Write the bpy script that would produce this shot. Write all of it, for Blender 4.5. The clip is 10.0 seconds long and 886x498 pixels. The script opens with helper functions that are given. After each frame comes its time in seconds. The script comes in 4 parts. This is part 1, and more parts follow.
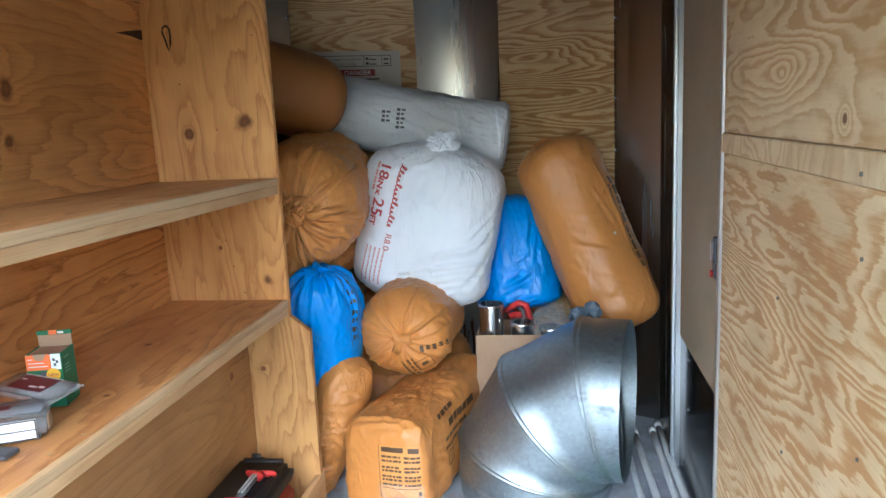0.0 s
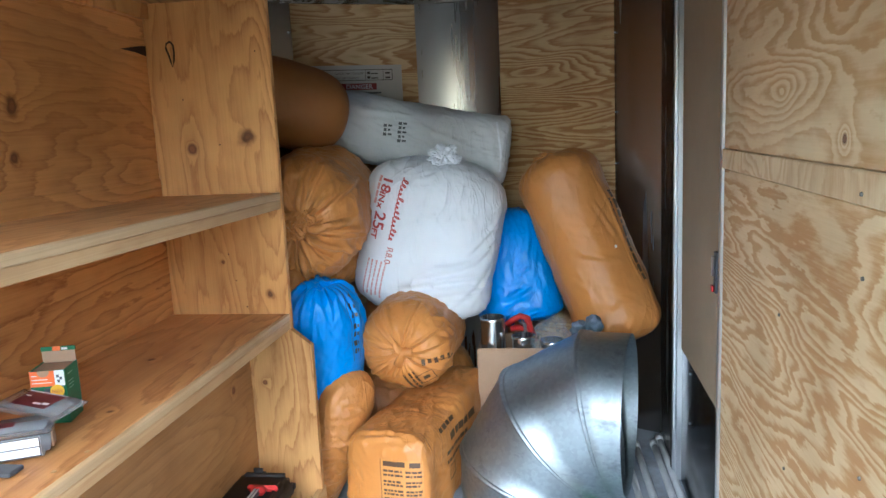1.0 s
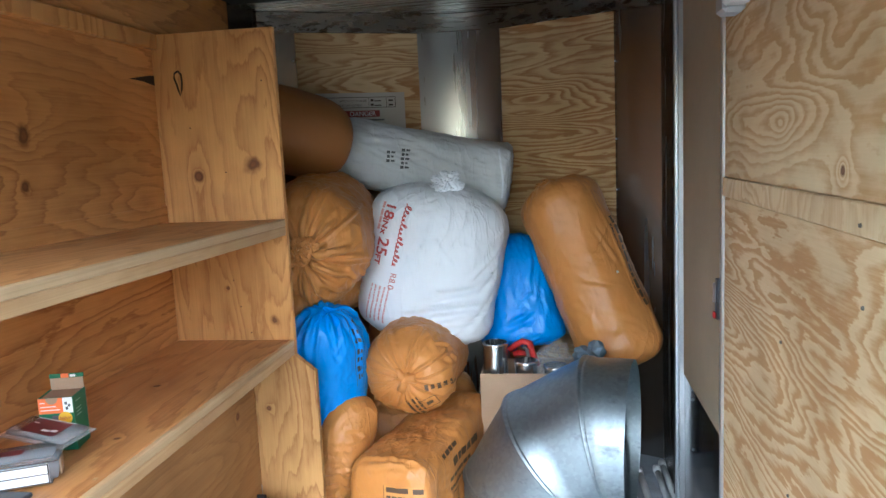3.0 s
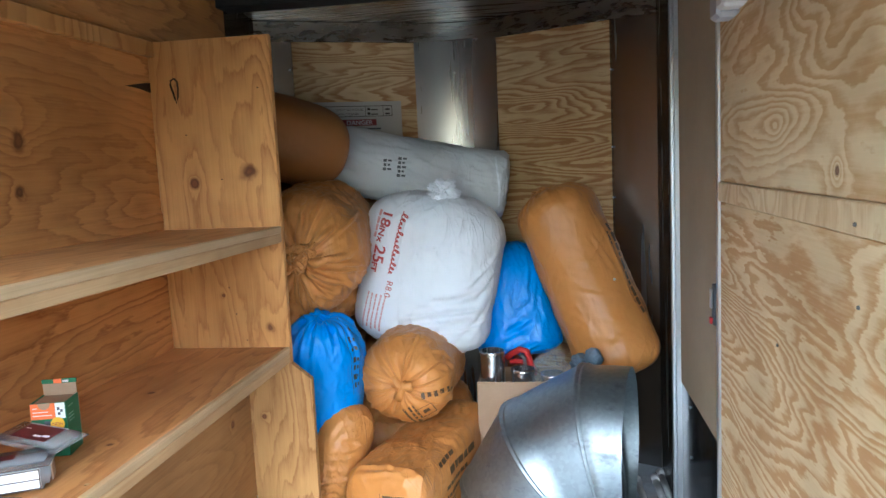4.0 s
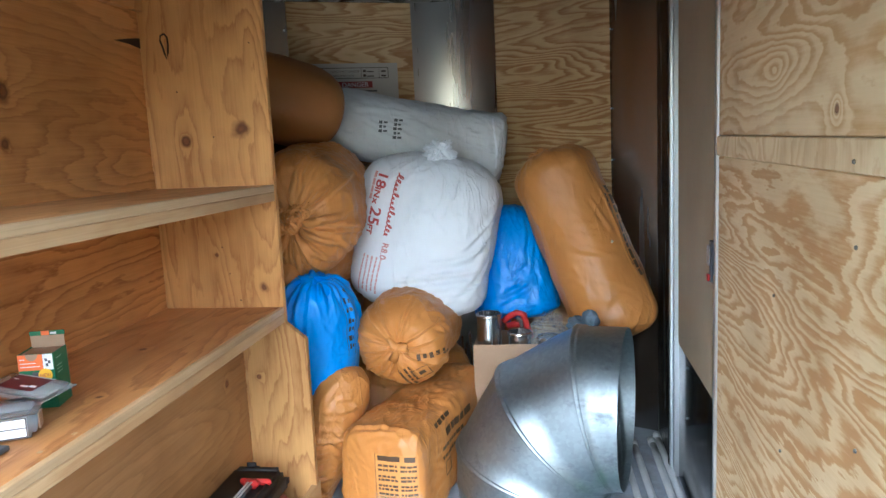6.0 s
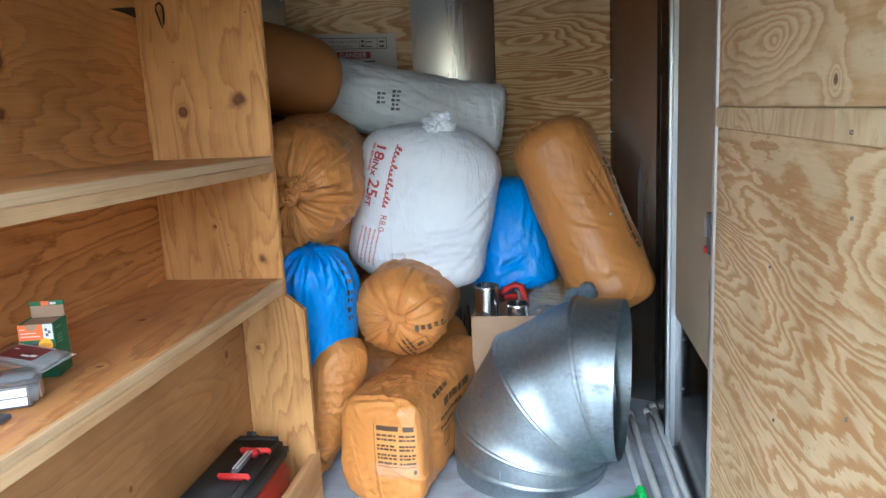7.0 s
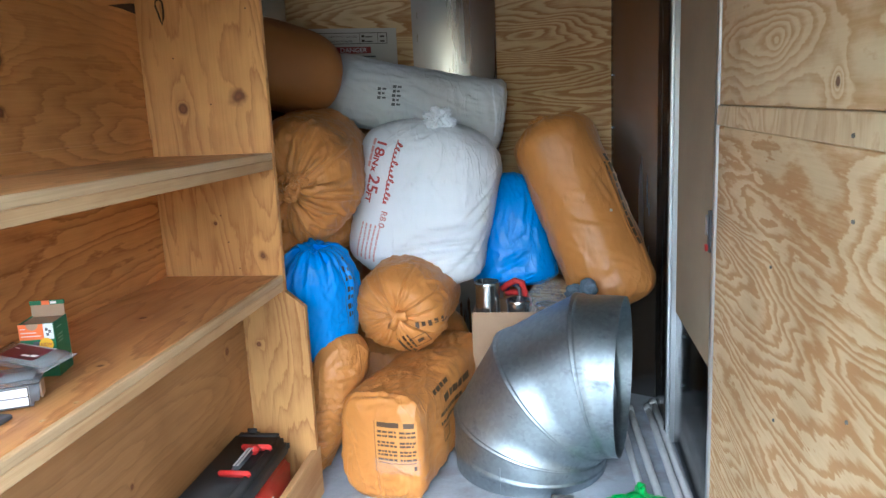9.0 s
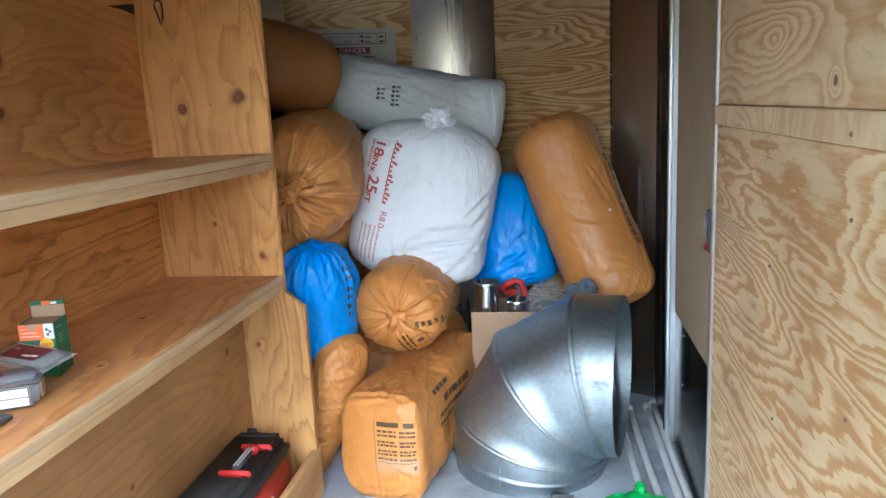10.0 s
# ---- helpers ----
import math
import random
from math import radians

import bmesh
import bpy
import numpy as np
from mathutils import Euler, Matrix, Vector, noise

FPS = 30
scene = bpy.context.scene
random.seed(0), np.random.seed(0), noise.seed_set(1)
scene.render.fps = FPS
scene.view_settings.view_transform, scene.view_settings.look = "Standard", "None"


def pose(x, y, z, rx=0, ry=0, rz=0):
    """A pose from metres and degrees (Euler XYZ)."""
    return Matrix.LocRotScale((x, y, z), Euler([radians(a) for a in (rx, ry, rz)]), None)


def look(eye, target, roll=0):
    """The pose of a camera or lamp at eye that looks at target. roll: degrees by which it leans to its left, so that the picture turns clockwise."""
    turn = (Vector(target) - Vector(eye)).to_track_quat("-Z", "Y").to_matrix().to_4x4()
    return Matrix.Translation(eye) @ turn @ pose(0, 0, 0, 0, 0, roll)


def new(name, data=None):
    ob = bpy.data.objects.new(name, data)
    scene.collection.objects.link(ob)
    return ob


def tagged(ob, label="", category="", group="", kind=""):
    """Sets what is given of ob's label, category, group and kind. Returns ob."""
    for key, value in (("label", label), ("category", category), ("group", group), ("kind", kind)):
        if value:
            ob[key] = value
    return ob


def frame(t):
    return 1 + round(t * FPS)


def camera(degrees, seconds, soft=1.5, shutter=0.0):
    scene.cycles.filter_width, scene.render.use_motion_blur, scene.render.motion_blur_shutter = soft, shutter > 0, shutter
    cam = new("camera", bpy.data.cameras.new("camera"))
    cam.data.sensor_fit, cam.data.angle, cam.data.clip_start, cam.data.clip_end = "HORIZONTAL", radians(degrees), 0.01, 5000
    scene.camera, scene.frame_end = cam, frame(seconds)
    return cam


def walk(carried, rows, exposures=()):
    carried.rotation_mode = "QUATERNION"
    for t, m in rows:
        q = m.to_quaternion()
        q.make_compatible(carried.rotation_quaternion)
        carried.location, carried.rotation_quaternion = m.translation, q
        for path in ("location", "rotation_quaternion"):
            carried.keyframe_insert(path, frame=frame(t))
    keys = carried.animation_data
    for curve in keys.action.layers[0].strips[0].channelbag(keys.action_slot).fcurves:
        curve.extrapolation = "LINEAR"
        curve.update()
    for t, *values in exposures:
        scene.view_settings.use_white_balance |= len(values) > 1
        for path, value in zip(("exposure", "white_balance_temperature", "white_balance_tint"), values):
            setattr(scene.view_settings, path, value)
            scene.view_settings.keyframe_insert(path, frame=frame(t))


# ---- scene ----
from mathutils.bvhtree import BVHTree

cam = camera(61.8, 10.0)
PATH = [
    (0, (0.341, 0.285, 1.122), (0.046, 2.231, 0.771), -2.6),
    (0.5, (0.338, 0.282, 1.128), (0.043, 2.231, 0.786), -2.7),
    (1, (0.338, 0.28, 1.135), (0.043, 2.231, 0.81), -2.6),
    (1.5, (0.337, 0.278, 1.135), (0.041, 2.232, 0.829), -2.7),
    (2, (0.336, 0.276, 1.138), (0.04, 2.233, 0.848), -2.7),
    (2.5, (0.334, 0.272, 1.137), (0.039, 2.231, 0.858), -2.6),
    (3, (0.332, 0.263, 1.147), (0.038, 2.224, 0.883), -2.6),
    (4.5, (0.339, 0.268, 1.12), (0.052, 2.234, 0.896), -2.7),
    (5, (0.341, 0.272, 1.111), (0.051, 2.238, 0.88), -2.7),
    (5.5, (0.346, 0.28, 1.094), (0.054, 2.243, 0.844), -2.7),
    (6, (0.348, 0.283, 1.083), (0.055, 2.239, 0.788), -2.7),
    (7.5, (0.352, 0.279, 1.08), (0.06, 2.22, 0.697), -2.6),
    (8, (0.353, 0.282, 1.081), (0.06, 2.222, 0.694), -2.6),
    (8.5, (0.353, 0.284, 1.088), (0.06, 2.224, 0.7), -2.6),
    (9, (0.351, 0.284, 1.093), (0.057, 2.224, 0.705), -2.6),
    (9.5, (0.353, 0.284, 1.09), (0.058, 2.224, 0.703), -2.7),
    (10, (0.351, 0.281, 1.092), (0.059, 2.222, 0.705), -2.7),
]
walk(cam, [(t, look(eye, target, roll)) for t, eye, target, roll in PATH],
     [(0.0, 3.08, 5400, -1), (10.0, 3.08, 5400, -1)])

# ---- world and light: an overcast day outside the open rear of the trailer ----
world = bpy.data.worlds.new("overcast_sky")
scene.world = world
world.use_nodes = True
wn = world.node_tree.nodes
sky = wn.new("ShaderNodeTexSky")
sky.sky_type, sky.sun_disc = "NISHITA", False
sky.sun_elevation, sky.sun_rotation = radians(45), radians(180)
sky.air_density, sky.dust_density = 1.0, 3.0
wn["Background"].inputs[1].default_value = 0.15
world.node_tree.links.new(sky.outputs[0], wn["Background"].inputs[0])
sun = new("sun", bpy.data.lights.new("sun", "SUN"))
sun.data.energy, sun.data.angle, sun.data.color = 0.35, radians(60), (1.0, 0.97, 0.92)
sun.matrix_world = look((-0.5, -4.0, 4.9), (0.0, 0.5, 0.4))


# ---- materials ----
def material(name, colour=(0.5, 0.5, 0.5), rough=0.5, metal=0.0):
    m = bpy.data.materials.new(name)
    m.use_nodes = True
    b = m.node_tree.nodes["Principled BSDF"]
    b.inputs["Base Color"].default_value = (*colour, 1)
    b.inputs["Roughness"].default_value = rough
    b.inputs["Metallic"].default_value = metal
    return m


class Net:
    """Short hand for node building in one material."""

    def __init__(self, m):
        self.t = m.node_tree
        self.b = self.t.nodes["Principled BSDF"]

    def put(self, sock, v):
        if isinstance(v, bpy.types.NodeSocket):
            self.t.links.new(v, sock)
        else:
            sock.default_value = v

    def node(self, kind, **inputs):
        n = self.t.nodes.new("ShaderNode" + kind)
        for k, v in inputs.items():
            self.put(n.inputs[k.replace("_", " ")], v)
        return n

    def pos(self, scale=(1, 1, 1), shift=(0, 0, 0), turn=(0, 0, 0)):
        c = self.node("TexCoord")
        return self.node("Mapping", Vector=c.outputs["Object"], Scale=scale, Location=shift, Rotation=turn).outputs[0]

    def noise(self, vec, scale=5.0, detail=3.0, rough=0.5, distort=0.0):
        n = self.node("TexNoise", Vector=vec, Scale=scale, Detail=detail, Roughness=rough, Distortion=distort)
        return n.outputs["Fac"]

    def math(self, op, a, b=0.0, c=0.0):
        n = self.t.nodes.new("ShaderNodeMath")
        n.operation = op
        for i, v in enumerate((a, b, c)):
            self.put(n.inputs[i], v)
        return n.outputs[0]

    def ramp(self, fac, stops):
        n = self.node("ValToRGB", Fac=fac)
        e = n.color_ramp.elements
        while len(e) < len(stops):
            e.new(0.5)
        for el, (p, c) in zip(e, stops):
            el.position, el.color = p, (*c, 1) if len(c) == 3 else c
        return n.outputs[0]

    def mix(self, fac, a, b, mode="MIX"):
        n = self.t.nodes.new("ShaderNodeMix")
        n.data_type, n.blend_type = "RGBA", mode
        for i, v in ((0, fac), (6, a), (7, b)):
            self.put(n.inputs[i], (*v, 1) if isinstance(v, tuple) and len(v) == 3 else v)
        return n.outputs[2]

    def bump(self, height, strength=0.3, dist=0.01):
        n = self.node("Bump", Height=height, Strength=strength, Distance=dist)
        self.t.links.new(n.outputs[0], self.b.inputs["Normal"])

    def set(self, **kw):
        for k, v in kw.items():
            self.put(self.b.inputs[k.replace("_", " ")], v)


def plywood(name, light, dark, stretch, rings=9.0, seed=0.0, knots=(), rough=0.62, contrast=1.0, gain=2.2, ragged=0.7, thin=False, streak=0.7, whorls=()):
    """Rotary-cut softwood: bands that follow a smooth height field, long along the grain. stretch: the scale on each axis.
    knots: (x, y, z, radius) in metres."""
    m = material(name, light, rough)
    n = Net(m)
    p = n.pos(stretch, (seed, seed * 1.7, seed * 0.6))
    field = n.noise(p, 1.0, 2.0, 0.45, 0.35)
    raw = n.pos()
    core = rims = None
    for wx, wy, wz, ry, rz, amount in whorls:
        c = n.node("Mapping", Vector=raw, Location=(0, -wy / ry, -wz / rz), Scale=(0, 1 / ry, 1 / rz)).outputs[0]
        d = n.node("VectorMath", Vector=c)
        d.operation = "LENGTH"
        field = n.math("ADD", field, n.math("DIVIDE", amount, n.math("ADD", n.math("POWER", d.outputs["Value"], 1.5), 0.35)))
    for kx, ky, kz, kr in knots:
        d = n.node("VectorMath", Vector=raw)
        d.operation = "DISTANCE"
        d.inputs[1].default_value = (kx, ky, kz)
        dist = n.math("ADD", d.outputs["Value"], n.math("MULTIPLY", n.math("SUBTRACT", n.noise(raw, 28, 2), 0.5), kr * 1.1))
        swell = n.math("DIVIDE", kr * 0.07, n.math("ADD", dist, kr * 0.6))
        field = n.math("ADD", field, swell)
        soft = n.node("MapRange", Value=dist)
        for i, v in ((1, kr * 0.35), (2, kr * 1.0), (3, 1.0), (4, 0.0)):
            soft.inputs[i].default_value = v
        core = soft.outputs[0] if core is None else n.math("MAXIMUM", core, soft.outputs[0])
        rim = n.math("SUBTRACT", 1.0, n.math("MINIMUM", 1.0, n.math("MULTIPLY", n.math("ABSOLUTE", n.math("SUBTRACT", dist, kr * 0.42)), 4.2 / kr)))
        rims = rim if rims is None else n.math("MAXIMUM", rims, rim)
    rag = n.noise(n.pos(tuple(v * 9 for v in stretch), (seed, 1, 2)), 1.0, 4.0, 0.6)
    field = n.math("ADD", field, n.math("MULTIPLY", n.math("SUBTRACT", rag, 0.5), ragged / rings))
    saw = n.math("FRACT", n.math("MULTIPLY", field, rings))
    line = [(0.0, (0.05, 0.05, 0.05)), (0.35, (0.12, 0.12, 0.12)), (0.70, (0.50, 0.50, 0.50)), (0.90, (1, 1, 1)), (1.0, (0.25, 0.25, 0.25))]
    edge = n.ramp(saw, line if thin else [(0.0, (0.05, 0.05, 0.05)), (0.32, (0.14, 0.14, 0.14)), (0.62, (0.75, 0.75, 0.75)), (0.84, (1, 1, 1)), (1.0, (0.0, 0.0, 0.0))])
    edge = n.math("MULTIPLY", edge, n.math("MULTIPLY_ADD", n.noise(n.pos(tuple(v * 0.9 for v in stretch), (seed, 6, 2)), 1.0, 2.0), 1.2 * gain, -0.15 * gain))
    fine_scale = tuple(s * (60 if s > 2.5 else 5) for s in stretch)
    fine = n.noise(n.pos(fine_scale, (seed, 0, 0)), 1.0, 3.0, 0.6)
    fac = n.math("MULTIPLY", edge, n.math("MULTIPLY_ADD", fine, 1.1, 0.18 * contrast))
    blot = n.noise(n.pos((1, 1, 1), (seed, 3, 1)), 2.6, 3.0, 0.6)
    col = n.mix(fac, light, dark)
    col = n.mix(n.math("MULTIPLY", n.math("SUBTRACT", fine, 0.33), streak), col, tuple(v * w for v, w in zip(light, (0.66, 0.58, 0.48))))
    stain = n.ramp(blot, [(0.33, (0.72, 0.65, 0.56)), (0.60, (1.06, 1.05, 1.04))])
    col = n.mix(0.8, col, stain, "MULTIPLY")
    if core is not None:
        col = n.mix(n.math("MULTIPLY", core, 0.9), col, (0.17, 0.048, 0.011))
        col = n.mix(n.math("MULTIPLY", rims, 0.6), col, (0.07, 0.018, 0.004))
    n.set(Base_Color=col, Roughness=n.math("MULTIPLY_ADD", fine, 0.25, rough - 0.12))
    n.bump(n.math("ADD", n.math("MULTIPLY", fac, -0.5), fine), 0.25, 0.002)
    return m


def sheet_metal(name, colour, rough, streak=(2, 2, 40), dents=0.3, spangle=0.0):
    m = material(name, colour, rough, 1.0)
    n = Net(m)
    s = n.noise(n.pos(streak), 1.0, 4.0, 0.6)
    lumps = n.noise(n.pos(), 5.0, 2.0, 0.5)
    r = n.math("MULTIPLY_ADD", s, 0.22, rough - 0.1)
    col = n.mix(s, tuple(v * 0.78 for v in colour), colour)
    if spangle:
        v = n.node("TexVoronoi", Vector=n.pos(), Scale=90.0)
        col = n.mix(spangle, col, n.ramp(v.outputs["Color"], [(0.2, tuple(c * 0.7 for c in colour)), (0.8, colour)]))
        spots = n.noise(n.pos((1, 1, 1.6)), 11.0, 5.0, 0.72)
        dirt = n.ramp(spots, [(0.58, (0, 0, 0)), (0.70, (1, 1, 1))])
        col = n.mix(n.math("MULTIPLY", dirt, 0.32), col, (0.12, 0.12, 0.12))
        r = n.math("ADD", r, n.math("MULTIPLY", dirt, 0.2))
    n.set(Base_Color=col, Roughness=r)
    n.bump(n.math("ADD", lumps, n.math("MULTIPLY", s, 0.05)), dents, 0.01)
    return m


def film(name, colour, rough=0.26, wrinkle=0.4, fold=1.0, crumpled=0.35):
    """Thin glossy polythene film: taut, with long sharp creases that run several ways."""
    m = material(name, colour, rough)
    n = Net(m)
    height = None
    for k, (turn, scale, reach, amount) in enumerate((((0.3, 0.75, 0.5), 9.0, 0.22, 0.8), ((0.7, -0.4, 0.2), 15.0, 0.25, 0.55), ((-0.6, 0.5, 1.1), 30.0, 0.3, 0.25))):
        v = n.noise(n.pos((scale, scale, scale * reach), (k * 3.7, k * 1.9, k * 5.3), turn), 1.0, 1.0, 0.5, 0.35)
        ridge = n.math("POWER", n.math("SUBTRACT", 1.0, n.math("ABSOLUTE", n.math("MULTIPLY_ADD", v, 2.6, -1.3))), 11.0)
        ridge = n.math("MULTIPLY", n.math("MAXIMUM", ridge, 0.0), amount * fold)
        height = ridge if height is None else n.math("ADD", height, ridge)
    where = n.noise(n.pos((1, 1, 1), (2, 9, 4)), 5.0, 2.0, 0.5)
    height = n.math("MULTIPLY", height, n.ramp(where, [(0.42, (0.04, 0.04, 0.04)), (0.68, (1, 1, 1))]))
    crumple_ = n.node("TexNoise", Vector=n.pos((1, 1, 0.7), (3, 8, 1), (0.4, 0.5, 0.3)), Scale=11.0, Detail=3.0, Roughness=0.55, Distortion=0.6)
    crumple_.noise_type = "RIDGED_MULTIFRACTAL"
    height = n.math("MULTIPLY_ADD", crumple_.outputs["Fac"], crumpled, height)
    soft = n.noise(n.pos((1, 1, 1), (7, 1, 3)), 16.0, 3.0, 0.55, 0.5)
    tone = n.noise(n.pos((1, 1, 1), (1, 5, 3)), 4.0, 3.0, 0.5)
    col = n.mix(tone, tuple(v * 0.84 for v in colour), tuple(min(1, v * 1.10) for v in colour))
    n.set(Base_Color=col, Roughness=n.math("MULTIPLY_ADD", soft, 0.16, rough - 0.08), Specular_IOR_Level=0.38)
    n.bump(n.math("MULTIPLY_ADD", soft, 0.10, height), wrinkle, 0.010)
    return m


PINE_L, PINE_D = (0.67, 0.322, 0.102), (0.29, 0.095, 0.022)
M = {}
M["ply_right"] = plywood("fir_plywood_wall", (0.80, 0.645, 0.395), (0.60, 0.37, 0.16), (2, 1.15, 3.3), 32, 3.3, gain=2.2, contrast=1.7, ragged=1.5, streak=0.35,
                         knots=[(0.71, 1.302, 1.097, 0.008)], whorls=[(0.71, 1.57, 1.165, 0.10, 0.05, 0.032), (0.71, 1.302, 1.097, 0.05, 0.05, 0.03)])
M["ply_right_low"] = plywood("fir_plywood_lower_wall", (0.80, 0.64, 0.385), (0.57, 0.32, 0.125), (2, 0.8, 4.0), 40, 5.9, gain=3.1, contrast=1.7, ragged=2.4, streak=0.4)
M["ply_strip"] = plywood("fir_plywood_strip", (0.79, 0.635, 0.39), (0.58, 0.36, 0.17), (2, 3.2, 2.2), 26, 7.3, gain=1.8, ragged=1.5, streak=0.35)
M["ply_nose"] = plywood("fir_plywood_nose", (0.68, 0.50, 0.27), (0.38, 0.19, 0.065), (1.1, 1.1, 7), 22, 8.1, gain=2.8, contrast=1.6, ragged=1.2, streak=0.4)
M["ply_back"] = plywood("plywood_shelf_back", PINE_L, PINE_D, (2, 0.8, 3.6), 26, 1.2, thin=True, gain=2.5, ragged=1.5,
                        knots=[(-0.71, 1.627, 1.214, 0.026), (-0.71, 1.613, 1.113, 0.016)], contrast=0.9)
M["ply_divider"] = plywood("pine_plywood_divider", (0.70, 0.375, 0.125), (0.37, 0.135, 0.032), (4.2, 2, 0.8), 22, 5.5, thin=True, gain=1.9, ragged=1.5,
                           knots=[(-0.606, 2.151, 1.104, 0.021), (-0.452, 2.151, 1.13, 0.028),
                                  (-0.423, 2.151, 0.7075, 0.017), (-0.459, 2.148, 0.460, 0.010), (-0.55, 2.151, 0.80, 0.006)], contrast=0.8)
M["ply_post"] = plywood("pine_plywood_post", (0.60, 0.345, 0.13), (0.33, 0.14, 0.04), (4.2, 2, 0.8), 24, 6.1, thin=True, gain=2.3, ragged=1.8, knots=[(-0.459, 2.148, 0.460, 0.010)])
M["ply_shelf"] = plywood("plywood_shelf", (0.70, 0.365, 0.135), (0.36, 0.14, 0.038), (4.0, 0.7, 2), 20, 2.7, contrast=0.7, rough=0.5, thin=True, gain=2.1, ragged=1.5,
                         knots=[(-0.55, 1.75, 0.655, 0.010), (-0.46, 1.45, 0.655, 0.009)])
# base colours darkened to stand in for the shade under the bottom shelf
M["ply_low_shaded"] = plywood("shaded_plywood_lower_panel", (0.40, 0.208, 0.073), (0.20, 0.080, 0.022), (2, 0.7, 3.4), 20, 6.4, thin=True, gain=1.9, ragged=1.5, knots=[(-0.495, 2.03, 0.48, 0.015), (-0.495, 1.55, 0.36, 0.010)], contrast=0.8)
M["ply_edge"] = plywood("plywood_cut_edge", (0.62, 0.45, 0.26), (0.30, 0.19, 0.09), (4, 0.8, 90), 2, 9.4, contrast=0.2, gain=0.9)
M["pine"] = plywood("pine_board", (0.62, 0.42, 0.22), (0.46, 0.26, 0.11), (9, 0.7, 9), 5, 4.4, contrast=0.4)
M["nose_metal"] = sheet_metal("bare_aluminium_sheet", (0.36, 0.34, 0.32), 0.24, (14, 14, 0.8), 0.10)
M["tin"] = sheet_metal("bright_tinned_steel", (0.68, 0.70, 0.73), 0.24, (40, 40, 2), 0.05)
M["cap_metal"] = sheet_metal("rolled_aluminium_cap", (0.40, 0.40, 0.40), 0.28, (14, 14, 0.8), 0.06)
M["kick_metal"] = sheet_metal("dark_scuffed_metal", (0.07, 0.07, 0.075), 0.13, (14, 14, 0.8), 0.03)
M["header_metal"] = sheet_metal("brushed_aluminium", (0.42, 0.41, 0.39), 0.27, (1.5, 40, 60), 0.2)
M["bright_metal"] = sheet_metal("mill_aluminium_trim", (0.74, 0.78, 0.84), 0.33, (30, 30, 1), 0.1)
M["galv"] = sheet_metal("galvanised_steel", (0.37, 0.435, 0.485), 0.47, (6, 6, 6), 0.02, spangle=0.35)
M["tan_film"] = film("tan_polythene", (0.55, 0.236, 0.062), 0.38, 0.45, 1.0, 0.45)
M["white_film"] = film("white_polythene", (0.77, 0.81, 0.88), 0.40, 0.50, 1.0, 0.40)
# matte tan film, darkened in colour for the shade behind the divider
M["shaded_tan_film"] = film("dull_shaded_tan_polythene", (0.36, 0.150, 0.042), 0.55, 0.12, 0.4, 0.1)
M["grey_white_film"] = film("dusty_white_polythene", (0.63, 0.66, 0.70), 0.40, 0.42, 1.0, 0.40)
M["blue_film"] = film("blue_polythene", (0.018, 0.27, 0.84), 0.34, 0.40, 1.0, 0.40)
M["dark_print"] = material("black_print", (0.045, 0.03, 0.022), 0.5)
M["red_print"] = material("red_print", (0.45, 0.065, 0.07), 0.5)
M["door_skin"] = material("beige_door_skin", (0.55, 0.47, 0.37), 0.6)
M["black"] = material("black_vinyl", (0.012, 0.012, 0.013), 0.45)
M["card"] = material("cardboard", (0.42, 0.28, 0.18), 0.85)
M["pvc"] = material("white_pvc", (0.72, 0.73, 0.74), 0.4)
M["floor"] = material("grey_painted_floor", (0.42, 0.44, 0.47), 0.55)
M["trees"] = material("tree_line_foliage", (0.05, 0.085, 0.03), 0.9)
M["ground"] = material("mown_grass_yard", (0.30, 0.28, 0.26), 0.9)
M["red_plastic"] = material("red_plastic", (0.50, 0.025, 0.025), 0.4)
M["grey_plastic"] = material("dark_grey_plastic", (0.07, 0.075, 0.085), 0.5)
M["green_card"] = material("green_printed_card", (0.02, 0.16, 0.07), 0.5)
M["orange_print"] = material("orange_print", (0.85, 0.19, 0.05), 0.5)
M["pale_green"] = material("pale_green_print", (0.25, 0.42, 0.32), 0.5)
M["white_label"] = material("white_label", (0.78, 0.80, 0.82), 0.5)
M["yellow_print"] = material("yellow_print", (0.85, 0.50, 0.03), 0.5)
M["maroon"] = material("maroon_card", (0.12, 0.015, 0.02), 0.5)
M["green_glove"] = material("bright_green_rubber", (0.04, 0.42, 0.09), 0.30)
M["glove_grey"] = material("blue_grey_cloth", (0.12, 0.17, 0.22), 0.85)
M["pale_red"] = material("faded_red_print", (0.62, 0.32, 0.32), 0.5)
M["grey_light"] = material("light_grey_plastic", (0.45, 0.45, 0.46), 0.4)
M["clear_grey"] = material("smoky_clear_plastic", (0.60, 0.62, 0.66), 0.15)
M["clear_grey"].node_tree.nodes["Principled BSDF"].inputs["Transmission Weight"].default_value = 0.6
M["screw_steel"] = material("dull_screw_steel", (0.16, 0.14, 0.12), 0.6, 0.3)
M["grey_print"] = material("grey_print", (0.10, 0.105, 0.12), 0.5)
M["brown_print"] = material("faded_black_print", (0.075, 0.040, 0.020), 0.45)
M["dark_steel"] = material("dark_nail_steel", (0.035, 0.018, 0.008), 0.8, 0.0)
M["clear_film"] = material("thin_clear_film", (0.55, 0.60, 0.66), 0.10)
M["clear_film"].node_tree.nodes["Principled BSDF"].inputs["Alpha"].default_value = 0.11
M["label_film"] = material("pale_printed_panel", (0.585, 0.285, 0.095), 0.25)
M["sign_metal"] = material("pale_sign_metal", (0.50, 0.47, 0.42), 0.45)
M["dark_red"] = material("dark_red_print", (0.24, 0.03, 0.03), 0.5)
